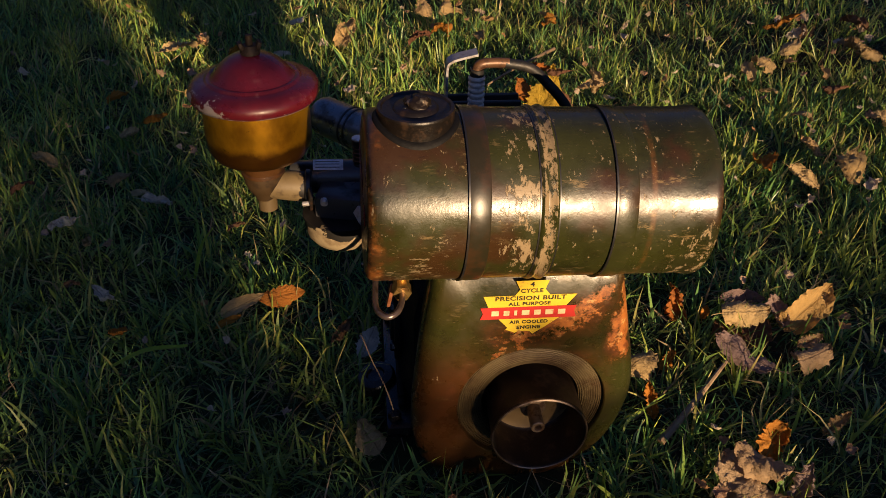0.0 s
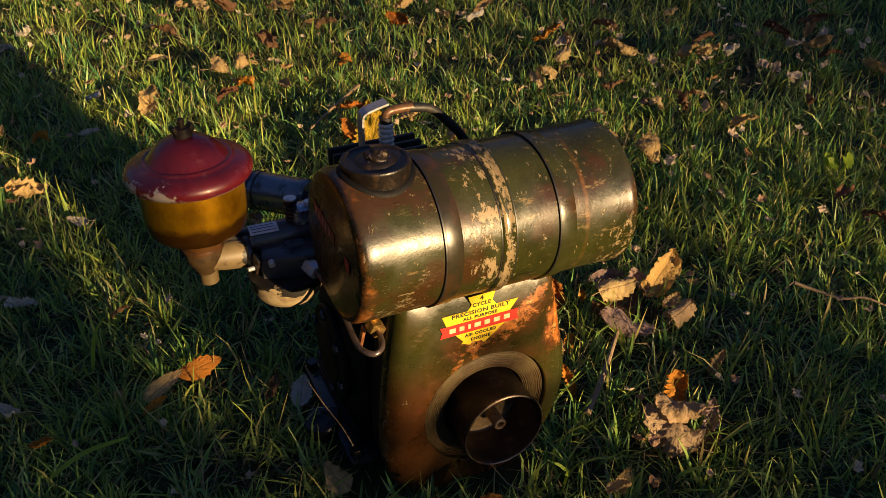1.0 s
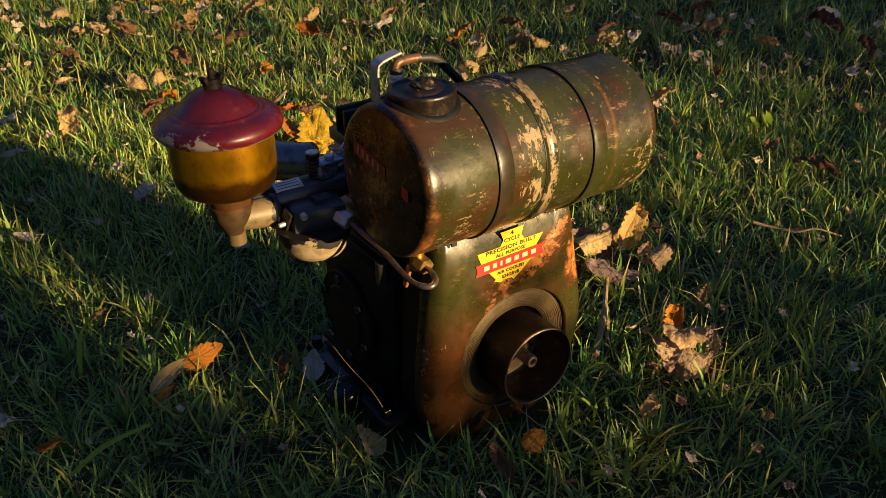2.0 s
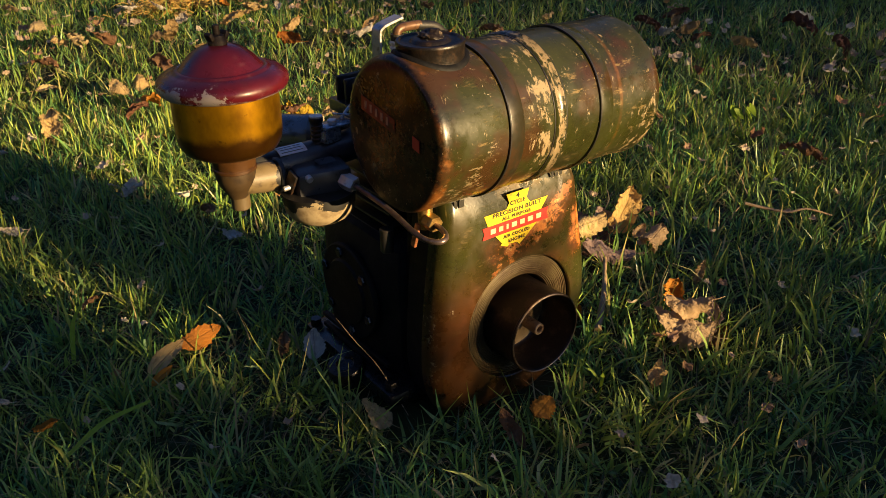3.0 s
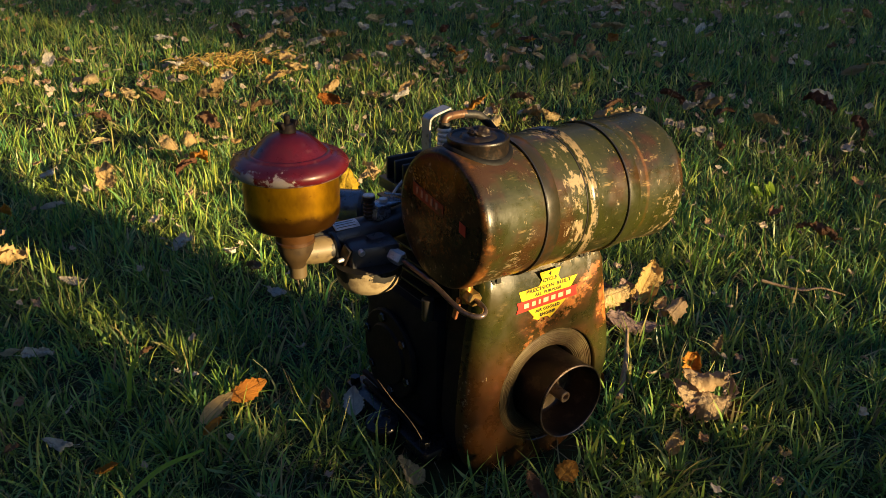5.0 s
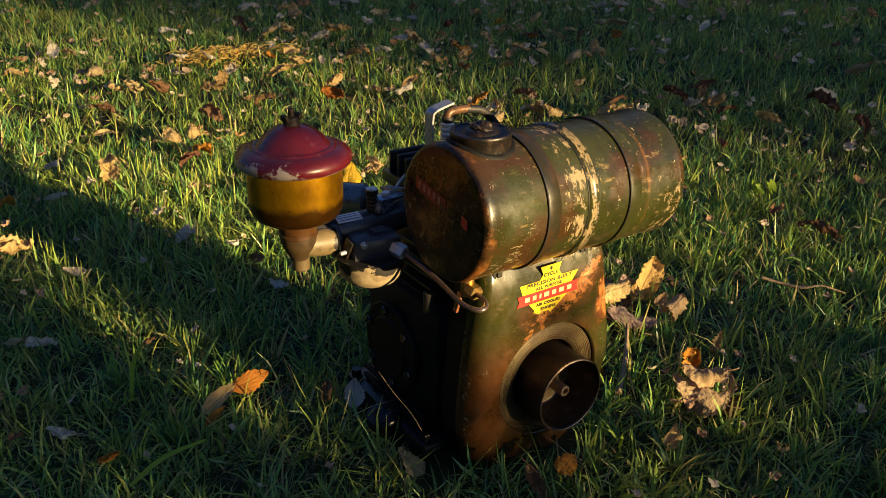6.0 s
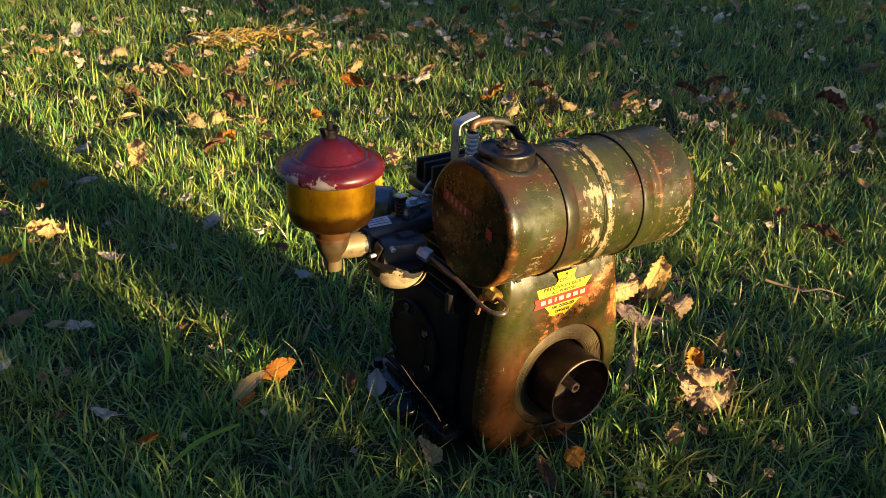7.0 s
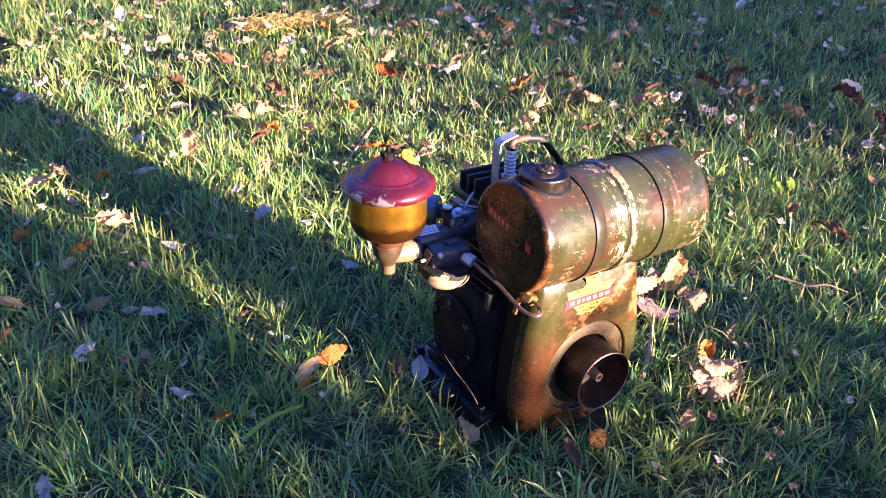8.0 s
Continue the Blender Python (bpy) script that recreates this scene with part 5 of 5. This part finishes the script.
# beside the engine, on its shaded side
for x, y, size, kind in [
    (-0.492, 0.414, 0.028, "w"), (-0.453, 0.371, 0.026, "p"), (-0.414, 0.272, 0.027, "w"), (-0.393, 0.464, 0.028, "w"), (-0.448, 0.518, 0.027, "p"),
    (-0.417, 0.482, 0.021, "p"), (-0.56, 0.579, 0.031, "p"), (-0.383, 0.207, 0.021, "o"), (-0.583, 0.184, 0.036, "w"),
    (-0.160, 0.193, 0.029, "b"), (-0.101, 0.612, 0.025, "w"), (-0.093, 0.543, 0.027, "b"), (-0.099, 0.453, 0.026, "w"), (-0.147, 0.683, 0.033, "w"),
    (-0.315, 0.640, 0.026, "w"), (-0.373, 0.748, 0.050, "p"), (-0.432, 0.694, 0.032, "o"), (-0.445, 0.971, 0.057, "p"), (-0.415, 1.008, 0.038, "p"),
    (-0.273, 0.939, 0.029, "w"), (-0.346, 0.934, 0.031, "o"), (-0.162, 1.034, 0.059, "p"), (0.006, 1.023, 0.038, "o"), (0.039, 1.138, 0.032, "p"),
    (-0.399, 1.429, 0.047, "w"), (-0.112, 1.251, 0.034, "p"), (0.273, 0.677, 0.033, "p"), (-0.466, 0.652, 0.024, "p"), (-0.565, 0.504, 0.022, "b"),
    (-0.451, 0.292, 0.017, "b"), (-0.508, 0.776, 0.03, "o"), (-0.288, 0.399, 0.018, "b"),
]:
    leaf(x, y, size * (1.25 if y < 0.45 else 1.45), kind, 0.017, 20.0)
# in front and on its open side
for x, y, size, kind in [
    (-0.030, -0.038, 0.028, "o"), (-0.072, -0.045, 0.040, "b"), (0.083, -0.069, 0.030, "p"), (0.161, -0.136, 0.028, "p"), (0.123, 0.122, 0.040, "p"), (0.405, 0.508, 0.065, "o"), (0.51, 0.487, 0.070, "p"), (0.683, 0.256, 0.050, "b"), (0.662, 0.169, 0.060, "b"),
]:
    leaf(x, y, size, kind, 0.022)
# farther off
for x, y, size, kind in [
    (1.09, 0.585, 0.080, "p"), (0.713, 0.50, 0.050, "p"), (1.296, 0.596, 0.090, "b"), (1.212, 0.448, 0.080, "b"), (0.719, 0.917, 0.050, "p"), (0.519, 0.826, 0.055, "p"), (0.225, 0.777, 0.05, "p"),
    (0.152, 0.83, 0.055, "o"), (0.47, 1.576, 0.080, "p"), (0.505, 1.234, 0.05, "p"), (0.809, 1.445, 0.06, "p"), (0.816, 1.316, 0.07, "b"), (0.918, 1.27, 0.06, "p"), (1.169, 1.425, 0.05, "p"),
    (0.947, 1.558, 0.06, "b"), (0.677, 1.604, 0.06, "p"), (0.073, 1.486, 0.08, "b"), (-0.083, 1.388, 0.06, "b"), (-0.012, 2.006, 0.06, "p"), (-0.013, 1.551, 0.06, "p"), (-0.184, 1.824, 0.05, "p"),
    (1.204, 0.857, 0.07, "b"), (1.082, 0.839, 0.07, "b"), (1.308, 1.095, 0.05, "p"),
]:
    leaf(x, y, size, kind)
for x, y, size, kind in [
    (0.877, 0.797, 0.06, "p"), (0.68, 0.636, 0.05, "p"), (0.866, 0.525, 0.05, "b"), (1.074, 0.68, 0.05, "b"), (0.104, 1.232, 0.07, "b"), (0.246, 1.28, 0.06, "b"), (0.074, 0.986, 0.05, "p"),
    (-0.032, 0.977, 0.05, "b"), (0.111, 0.743, 0.055, "o"), (0.176, 0.806, 0.05, "b"), (0.221, 0.759, 0.05, "p"), (0.511, 0.633, 0.05, "p"), (0.708, 0.893, 0.055, "p"), (0.495, 0.803, 0.055, "p"),
    (0.48, 0.545, 0.04, "p"), (0.02, 1.52, 0.07, "p"), (0.30, 1.62, 0.06, "p"), (0.434, 0.46, 0.05, "p"), (0.60, 0.72, 0.05, "b"),
]:
    leaf(x, y, size, kind)
# loose scatter over the rest of the lawn, thicker to the shaded side; the farthest are one drift
drift = []
for k in range(330):
    d, a = math.sqrt(leaf_rng.uniform(1.7 ** 2, 5.2 ** 2)), radians(leaf_rng.triangular(4, 66, 40))
    x, y, size = -0.6 + d * math.sin(a), -0.6 + d * math.cos(a), leaf_rng.uniform(0.042, 0.080)
    if d < 3.3:
        leaf(x, y, size * (0.6 if d < 1.95 else 1.0), leaf_rng.choice("ppppwwwpbo"))
    else:
        drift.append(pose(x, y, 0.030, leaf_rng.uniform(-32, 32), leaf_rng.uniform(-32, 32), leaf_rng.uniform(0, 360)) @ Matrix.Diagonal((0.82 * size, 0.82 * size, 0.7 * size, 1)))


def far_leaves():
    """Leaves too far off to pick apart, as one drift."""
    verts, faces = [], []
    for k, m in enumerate(drift):
        me, base = LEAF_MESHES["p"][k % 7], len(verts)
        verts += [m @ v.co for v in me.vertices]
        faces += [[base + i for i in f.vertices] for f in me.polygons]
    me = bpy.data.meshes.new("far_leaves")
    me.from_pydata(verts, [], faces)
    me.materials.append(LITTER)
    return tagged(new("far_leaves", me), "pale and brown dry leaves scattered over the far lawn", "leaves", kind="stuff")


def litter():
    """Small crumpled leaf scraps, too many to count, joined into one sheet of litter."""
    rng, side = random.Random(77), 6
    spots, verts, faces = [], [], []
    for k in range(85):
        d, a = math.sqrt(rng.uniform(1.9 ** 2, 4.8 ** 2)), radians(rng.choice((rng.triangular(0, 70, 42), rng.uniform(-4, 66))))
        spots.append((-0.6 + d * math.sin(a), -0.6 + d * math.cos(a)))
    for k in range(2350):
        if k >= 2000:
            x, y = -0.6 + rng.uniform(0.0, 1.7), -0.5 + rng.uniform(0.3, 2.2)
            if -0.18 < x < 0.12 and -0.03 < y < 0.27:
                continue
        elif k % 4:
            x, y = rng.choice(spots)
            x, y = x + rng.gauss(0, 0.16), y + rng.gauss(0, 0.13)
        else:
            d, a = math.sqrt(rng.uniform(1.3 ** 2, 5.0 ** 2)), radians(rng.choice((rng.triangular(-2, 70, 42), rng.uniform(-6, 40))))
            x, y = -0.6 + d * math.sin(a), -0.6 + d * math.cos(a)
        m = pose(x, y, rng.uniform(0.010, 0.030), rng.uniform(-40, 40), rng.uniform(-40, 40), rng.uniform(0, 360))
        w, c, bend = rng.uniform(0.005, 0.016 if k < 2000 else 0.009), rng.uniform(0.4, 1.0), rng.uniform(-1.2, 1.2)
        off = Vector((rng.uniform(0, 90), rng.uniform(0, 90), 0))
        base = len(verts)
        for i in range(side):
            for j in range(side):
                u, v = 2 * i / (side - 1) - 1, 2 * j / (side - 1) - 1
                r = (0.62 + 0.38 * noise.noise(Vector((u, v, 0)) * 1.3 + off)) / max(1.0, math.hypot(u, v))
                q = Vector((u * r, 1.25 * v * r, 0)) + 0.22 * noise.noise_vector(Vector((u, v, 5)) * 1.6 + off)
                q.z += c * abs(noise.noise(Vector((u, v, 9)) * 2.1 + off)) + bend * 0.5 * q.x * q.x + 0.3 * abs(q.y)
                verts.append(m @ (q * w))
        for i in range(side - 1):
            for j in range(side - 1):
                a = base + i * side + j
                faces.append((a, a + 1, a + side + 1, a + side))
    me = bpy.data.meshes.new("leaf_litter")
    me.from_pydata(verts, [], faces)
    me.materials.append(LITTER)
    return tagged(new("leaf_litter", me), "tan and brown scraps of dry leaves in the grass", "leaf litter", kind="stuff")


LITTER = thin_green("leaf_scraps", True, [(0.0, (0.74, 0.63, 0.48)), (0.45, (0.64, 0.50, 0.34)), (0.80, (0.40, 0.25, 0.16)), (1.0, (0.50, 0.27, 0.10))], 0.22, 0.6).m
litter()
far_leaves()


def posed_leaf(kind, seed, m, label, curl=1.0, roll=None):
    ob = new("fallen_leaf", leaf_mesh("fallen_leaf", seed, LEAF_KINDS[kind][0], 1.0, curl, roll))
    ob.matrix_basis = m
    return tagged(ob, label, "leaf", "fallen leaves")


posed_leaf("o", 302, pose(-0.224, 0.253, 0.024, 4, 36, -76) @ Matrix.Diagonal((0.026, 0.045, 0.014, 1)), "long orange leaf lying flat on grass", 0.5)
posed_leaf("p", 303, pose(-0.264, 0.236, 0.026, 10, 26, -58) @ Matrix.Diagonal((0.024, 0.044, 0.018, 1)), "long pale leaf lying flat on grass", 0.7)
posed_leaf("o", 309, pose(-0.276, 0.217, 0.020, 10, 20, -60) @ Matrix.Diagonal((0.014, 0.026, 0.012, 1)), "small tan and orange leaf scrap in the grass", 0.8)
posed_leaf("w", 304, pose(-0.140, 0.170, 0.012, 26, 4, -25) @ pose(0, 0.012, 0, 0, 0, 0) @ Matrix.Diagonal((0.024, 0.034, 0.016, 1)), "pale leaf standing against the engine base", 0.6)
posed_leaf("p", 305, pose(-0.140, 0.066, 0.002, 40, 8, 50) @ Matrix.Diagonal((0.032, 0.034, 0.02, 1)), "beige leaf in the grass by the engine")
posed_leaf("y", 510, pose(0.171, 0.814, 0.026, 58, 6, -20) @ Matrix.Diagonal((0.045, 0.045, 0.031, 1)), "bright yellow leaf standing in the grass", 1.0)
posed_leaf("b", 511, pose(0.163, 0.738, 0.014, 20, 8, 67) @ Matrix.Diagonal((0.048, 0.048, 0.034, 1)), "red-brown leaf beside a yellow one", 1.1)
posed_leaf("y", 512, pose(0.142, 0.706, 0.034, 62, 8, -45) @ Matrix.Diagonal((0.064, 0.064, 0.044, 1)), "bright yellow leaf standing in the grass", 0.8)
posed_leaf("y", 513, pose(0.107, 0.646, 0.030, 55, 4, -10) @ Matrix.Diagonal((0.054, 0.054, 0.037, 1)), "bright yellow leaf standing in the grass", 0.9)
posed_leaf("y", 514, pose(0.111, 0.614, 0.024, 50, 8, -52) @ Matrix.Diagonal((0.044, 0.044, 0.031, 1)), "bright yellow leaf standing in the grass", 0.9)
posed_leaf("y", 515, pose(0.075, 0.590, 0.024, 45, 8, 12) @ Matrix.Diagonal((0.039, 0.039, 0.027, 1)), "bright yellow leaf standing in the grass", 0.8)
posed_leaf("o", 516, pose(0.121, 0.776, 0.014, 30, 8, 302) @ Matrix.Diagonal((0.029, 0.029, 0.020, 1)), "orange leaf beside a yellow one", 1.0)

# the leaves drifted up on its open side, each as it lies
posed_leaf("g", 601, pose(0.3262, 0.2051, 0.0221, 62, 0, -14.5) @ pose(0, 0, 0, 0, 0, -40) @ Matrix.Diagonal((0.0480, 0.0640, 0.0560, 1)), "tall golden leaf standing upright beside the engine", 0.60, 1.3)
posed_leaf("p", 602, pose(0.2515, 0.1905, 0.0199, 28, 0, -14.5) @ pose(0, 0, 0, 0, 0, -78) @ Matrix.Diagonal((0.0441, 0.0464, 0.0417, 1)), "pale cream leaf rolled like a scoop beside the engine", 0.60, -5.0)
posed_leaf("m", 603, pose(0.2703, 0.2345, 0.0077, 22, 0, -14.5) @ pose(0, 0, 0, 0, 0, -84) @ Matrix.Diagonal((0.0311, 0.0444, 0.0399, 1)), "greyish mauve leaf curled up beside the engine", 0.70, 2.2)
posed_leaf("m", 604, pose(0.2955, 0.2059, 0.0176, 50, 0, -14.5) @ pose(0, 0, 0, 0, 0, 30) @ Matrix.Diagonal((0.0319, 0.0399, 0.0359, 1)), "greyish mauve leaf curled up beside the engine", 0.80, 2.0)
posed_leaf("b", 605, pose(0.2680, 0.1831, -0.0033, 8, 0, -14.5) @ pose(0, 0, 0, 0, 0, -30) @ Matrix.Diagonal((0.0457, 0.0457, 0.0411, 1)), "dark brown leaf pressed flat into the grass", 0.90, 1.5)
posed_leaf("b", 606, pose(0.2364, 0.1829, -0.0012, 10, 0, -14.5) @ pose(0, 0, 0, 0, 0, 40) @ Matrix.Diagonal((0.0373, 0.0373, 0.0336, 1)), "dark brown leaf pressed flat into the grass", 0.90, 1.5)
posed_leaf("m", 607, pose(0.2322, 0.1379, 0.0081, 14, 0, -14.5) @ pose(0, 0, 0, 0, 0, 58) @ Matrix.Diagonal((0.0463, 0.0545, 0.0491, 1)), "pinkish grey leaf folded like a tent in the grass", 0.60, -5.0)
posed_leaf("t", 608, pose(0.2958, 0.1244, 0.0106, 18, 0, -14.5) @ pose(0, 0, 0, 0, 0, -58) @ Matrix.Diagonal((0.0342, 0.0380, 0.0342, 1)), "tan leaf rolled to a crescent in the grass", 0.50, -5.5)
posed_leaf("o", 609, pose(0.1917, 0.2243, 0.0162, 52, 0, -14.5) @ pose(0, 0, 0, 0, 0, 18) @ Matrix.Diagonal((0.0355, 0.0374, 0.0336, 1)), "orange leaf standing close by the engine housing", 1.20, 3.2)
posed_leaf("o", 610, pose(0.2178, 0.2090, 0.0145, 40, 0, -14.5) @ pose(0, 0, 0, 0, 0, -10) @ Matrix.Diagonal((0.0181, 0.0181, 0.0163, 1)), "small orange scrap of a leaf in the grass", 1.00, 2.0)
posed_leaf("o", 611, pose(0.1584, 0.1413, 0.0077, 30, 0, -14.5) @ pose(0, 0, 0, 0, 0, -30) @ Matrix.Diagonal((0.0245, 0.0289, 0.0260, 1)), "brownish orange leaf crumpled by the engine housing", 1.10, 2.2)
posed_leaf("o", 612, pose(0.1255, 0.0861, 0.0138, 58, 0, -14.5) @ pose(0, 0, 0, 0, 0, 12) @ Matrix.Diagonal((0.0255, 0.0318, 0.0286, 1)), "orange leaf curled upright against the engine housing", 0.50, 3.2)
posed_leaf("o", 613, pose(0.2204, 0.0305, 0.0120, 44, 0, -14.5) @ pose(0, 0, 0, 0, 0, -28) @ Matrix.Diagonal((0.0423, 0.0446, 0.0401, 1)), "orange-tan leaf crumpled beside a small heap", 1.20, 3.0)
posed_leaf("t", 614, pose(0.1723, -0.0236, 0.0057, 8, 0, -14.5) @ pose(0, 0, 0, 0, 0, 32) @ Matrix.Diagonal((0.0533, 0.0561, 0.0505, 1)), "large tan leaf rolled round a small heap", 0.70, -4.6)
posed_leaf("t", 615, pose(0.1840, -0.0207, 0.0233, -8, 0, -14.5) @ pose(0, 0, 0, 0, 0, 62) @ Matrix.Diagonal((0.0451, 0.0451, 0.0406, 1)), "large tan leaf balled up on a small heap", 0.70, -5.4)
posed_leaf("m", 616, pose(0.2270, -0.0165, 0.0087, 38, 0, -14.5) @ pose(0, 0, 0, 0, 0, -18) @ Matrix.Diagonal((0.0332, 0.0368, 0.0332, 1)), "greyish mauve leaf standing beside a small heap", 1.10, 3.2)
posed_leaf("b", 617, pose(0.2036, -0.0395, -0.0013, 10, 0, -14.5) @ pose(0, 0, 0, 0, 0, -68) @ Matrix.Diagonal((0.0412, 0.0458, 0.0412, 1)), "brown leaf under the edge of a small heap", 0.90, 1.6)
posed_leaf("p", 618, pose(0.2872, 0.0463, 0.0120, 40, 0, -14.5) @ pose(0, 0, 0, 0, 0, -42) @ Matrix.Diagonal((0.0281, 0.0312, 0.0281, 1)), "pale curled leaf in the grass", 0.60, 4.2)
posed_leaf("t", 619, pose(0.3141, 0.1617, 0.0095, 30, 0, -14.5) @ pose(0, 0, 0, 0, 0, -50) @ Matrix.Diagonal((0.0271, 0.0301, 0.0271, 1)), "tan curled leaf in the grass", 0.90, 4.0)
posed_leaf("p", 620, pose(0.1000, -0.0531, 0.0124, 58, 0, -14.5) @ pose(0, 0, 0, 0, 0, -28) @ Matrix.Diagonal((0.0220, 0.0275, 0.0247, 1)), "pale leaf standing upright in the grass", 0.60, 1.6)

# stalks, a weed and a dry tuft
STRAW = plain("dry_stalk", (0.30, 0.21, 0.12), (0.18, 0.12, 0.07), 80, 0.6)
tagged(part("dry_stalk", tube([(0.450, 0.108, 0.030), (0.468, 0.092, 0.024), (0.490, 0.070, 0.020), (0.512, 0.058, 0.022), (0.535, 0.036, 0.014)], lambda t: 0.0022 * (1 - 0.5 * t), 8), STRAW), "pale dry stalk lying on the grass", "stalk", "dry stalks")
tagged(part("dry_stalk", tube([(0.125, 0.045, 0.000), (0.160, 0.072, 0.018), (0.205, 0.115, 0.030)], lambda t: 0.0040 * (1 - 0.5 * t), 8), STRAW), "pale dry stalk leaning in the grass", "stalk", "dry stalks")
tagged(part("dry_stalk", tube([(0.20, 0.95, 0.020), (0.12, 0.86, 0.024), (0.06, 0.80, 0.018)], lambda t: 0.0030 * (1 - 0.5 * t), 8), STRAW), "pale dry stalk lying on the grass", "stalk", "dry stalks")


def broad_blade(points, width, label, material=CLOVER):
    """A single wide blade with a keeled section."""
    bm = bmesh.new()
    path = smooth_path(points, 6)
    rows = []
    for i, p in enumerate(path):
        way = (path[min(i + 1, len(path) - 1)] - path[max(i - 1, 0)]).normalized()
        side = way.cross(Vector((0, 0, 1))).normalized()
        w = width * (0.5 + 0.5 * math.sin(math.pi * min(0.98, 0.15 + 0.85 * i / len(path))))
        rows.append([bm.verts.new(p - side * w / 2), bm.verts.new(p - Vector((0, 0, 0.18 * w))), bm.verts.new(p + side * w / 2)])
    for a, b in zip(rows, rows[1:]):
        bm.faces.new((a[0], a[1], b[1], b[0]))
        bm.faces.new((a[1], a[2], b[2], b[1]))
    return tagged(part("grass_blade", bm, material), label, "grass", "single broad blades")


broad_blade([(-0.378, 0.158, 0.020), (-0.345, 0.160, 0.036), (-0.305, 0.157, 0.042)], 0.0070, "broad green blade lying across the lawn")
broad_blade([(-0.105, 0.060, -0.010), (-0.118, 0.085, 0.035), (-0.132, 0.103, 0.062), (-0.141, 0.116, 0.082)], 0.0013, "thin pale dry blade leaning by the engine", STRAW)
broad_blade([(0.050, -0.030, -0.010), (0.054, -0.030, 0.020), (0.046, -0.026, 0.058)], 0.0040, "upright green blade before the pulley")
broad_blade([(-0.330, 0.330, -0.005), (-0.320, 0.345, 0.030), (-0.305, 0.350, 0.050)], 0.0055, "upright green blade in the lawn")


def weed(x, y):
    root = tagged(empty("weed"), "bright green broad-leaved weed in the lawn", "weed")
    root.location = (x, y, SOIL_Z)
    root.scale = (0.55, 0.55, 0.75)
    for k in range(6):
        a = k * 2.4
        tip = Vector((0.026 * math.cos(a), 0.026 * math.sin(a), 0.058 + 0.006 * (k % 3)))
        part("stem", tube([(0, 0, 0), tip * 0.55, tip], 0.0010, 6), CLOVER, root)
        bm = bmesh.new()
        mid = [bm.verts.new((0, -0.020 + 0.010 * i, -0.0035 * math.sin(math.pi * i / 4))) for i in range(5)]
        for sgn in (-1, 1):
            rim = [mid[0]] + [bm.verts.new((sgn * 0.013 * w, -0.020 + 0.010 * i, 0.003 * w + 0.001 * math.sin(3 * i + k))) for i, w in ((1, 0.8), (2, 1.0), (3, 0.75))] + [mid[4]]
            for i in range(4):
                quad = [mid[i], mid[i + 1], rim[i + 1], rim[i]]
                bm.faces.new([v for n, v in enumerate(quad) if v not in quad[:n]])
        bm.transform(Matrix.Translation(tip) @ pose(0, 0, 0, 40 + 12 * math.sin(a), 20 * math.cos(a), 14 + 30 * math.sin(2 * a)))
        part("leaflet", bm, CLOVER, root)
    return root


weed(0.735, 0.323)
rng = random.Random(8)
tuft_bm = bmesh.new()
for k in range(260):
    x, y = 0.36 + rng.gauss(0, 0.065), 1.83 + rng.gauss(0, 0.028)
    a = rng.gauss(0.1, 0.7) + rng.choice((0, math.pi))
    ln, z = rng.uniform(0.03, 0.08), rng.uniform(0.014, 0.032)
    tube([(x, y, z - 0.012), (x + 0.5 * ln * math.cos(a), y + 0.5 * ln * math.sin(a), z + rng.uniform(0, 0.008)), (x + ln * math.cos(a + 0.3), y + ln * math.sin(a + 0.3), z)], lambda t: 0.0021 * (1 - 0.8 * t), 4, tuft_bm, 2)
tagged(part("dry_tuft", tuft_bm, plain("yellow_straw", (0.52, 0.34, 0.08), (0.34, 0.20, 0.05), 60, 0.6), None), "flattened tuft of yellow dry grass", "grass")
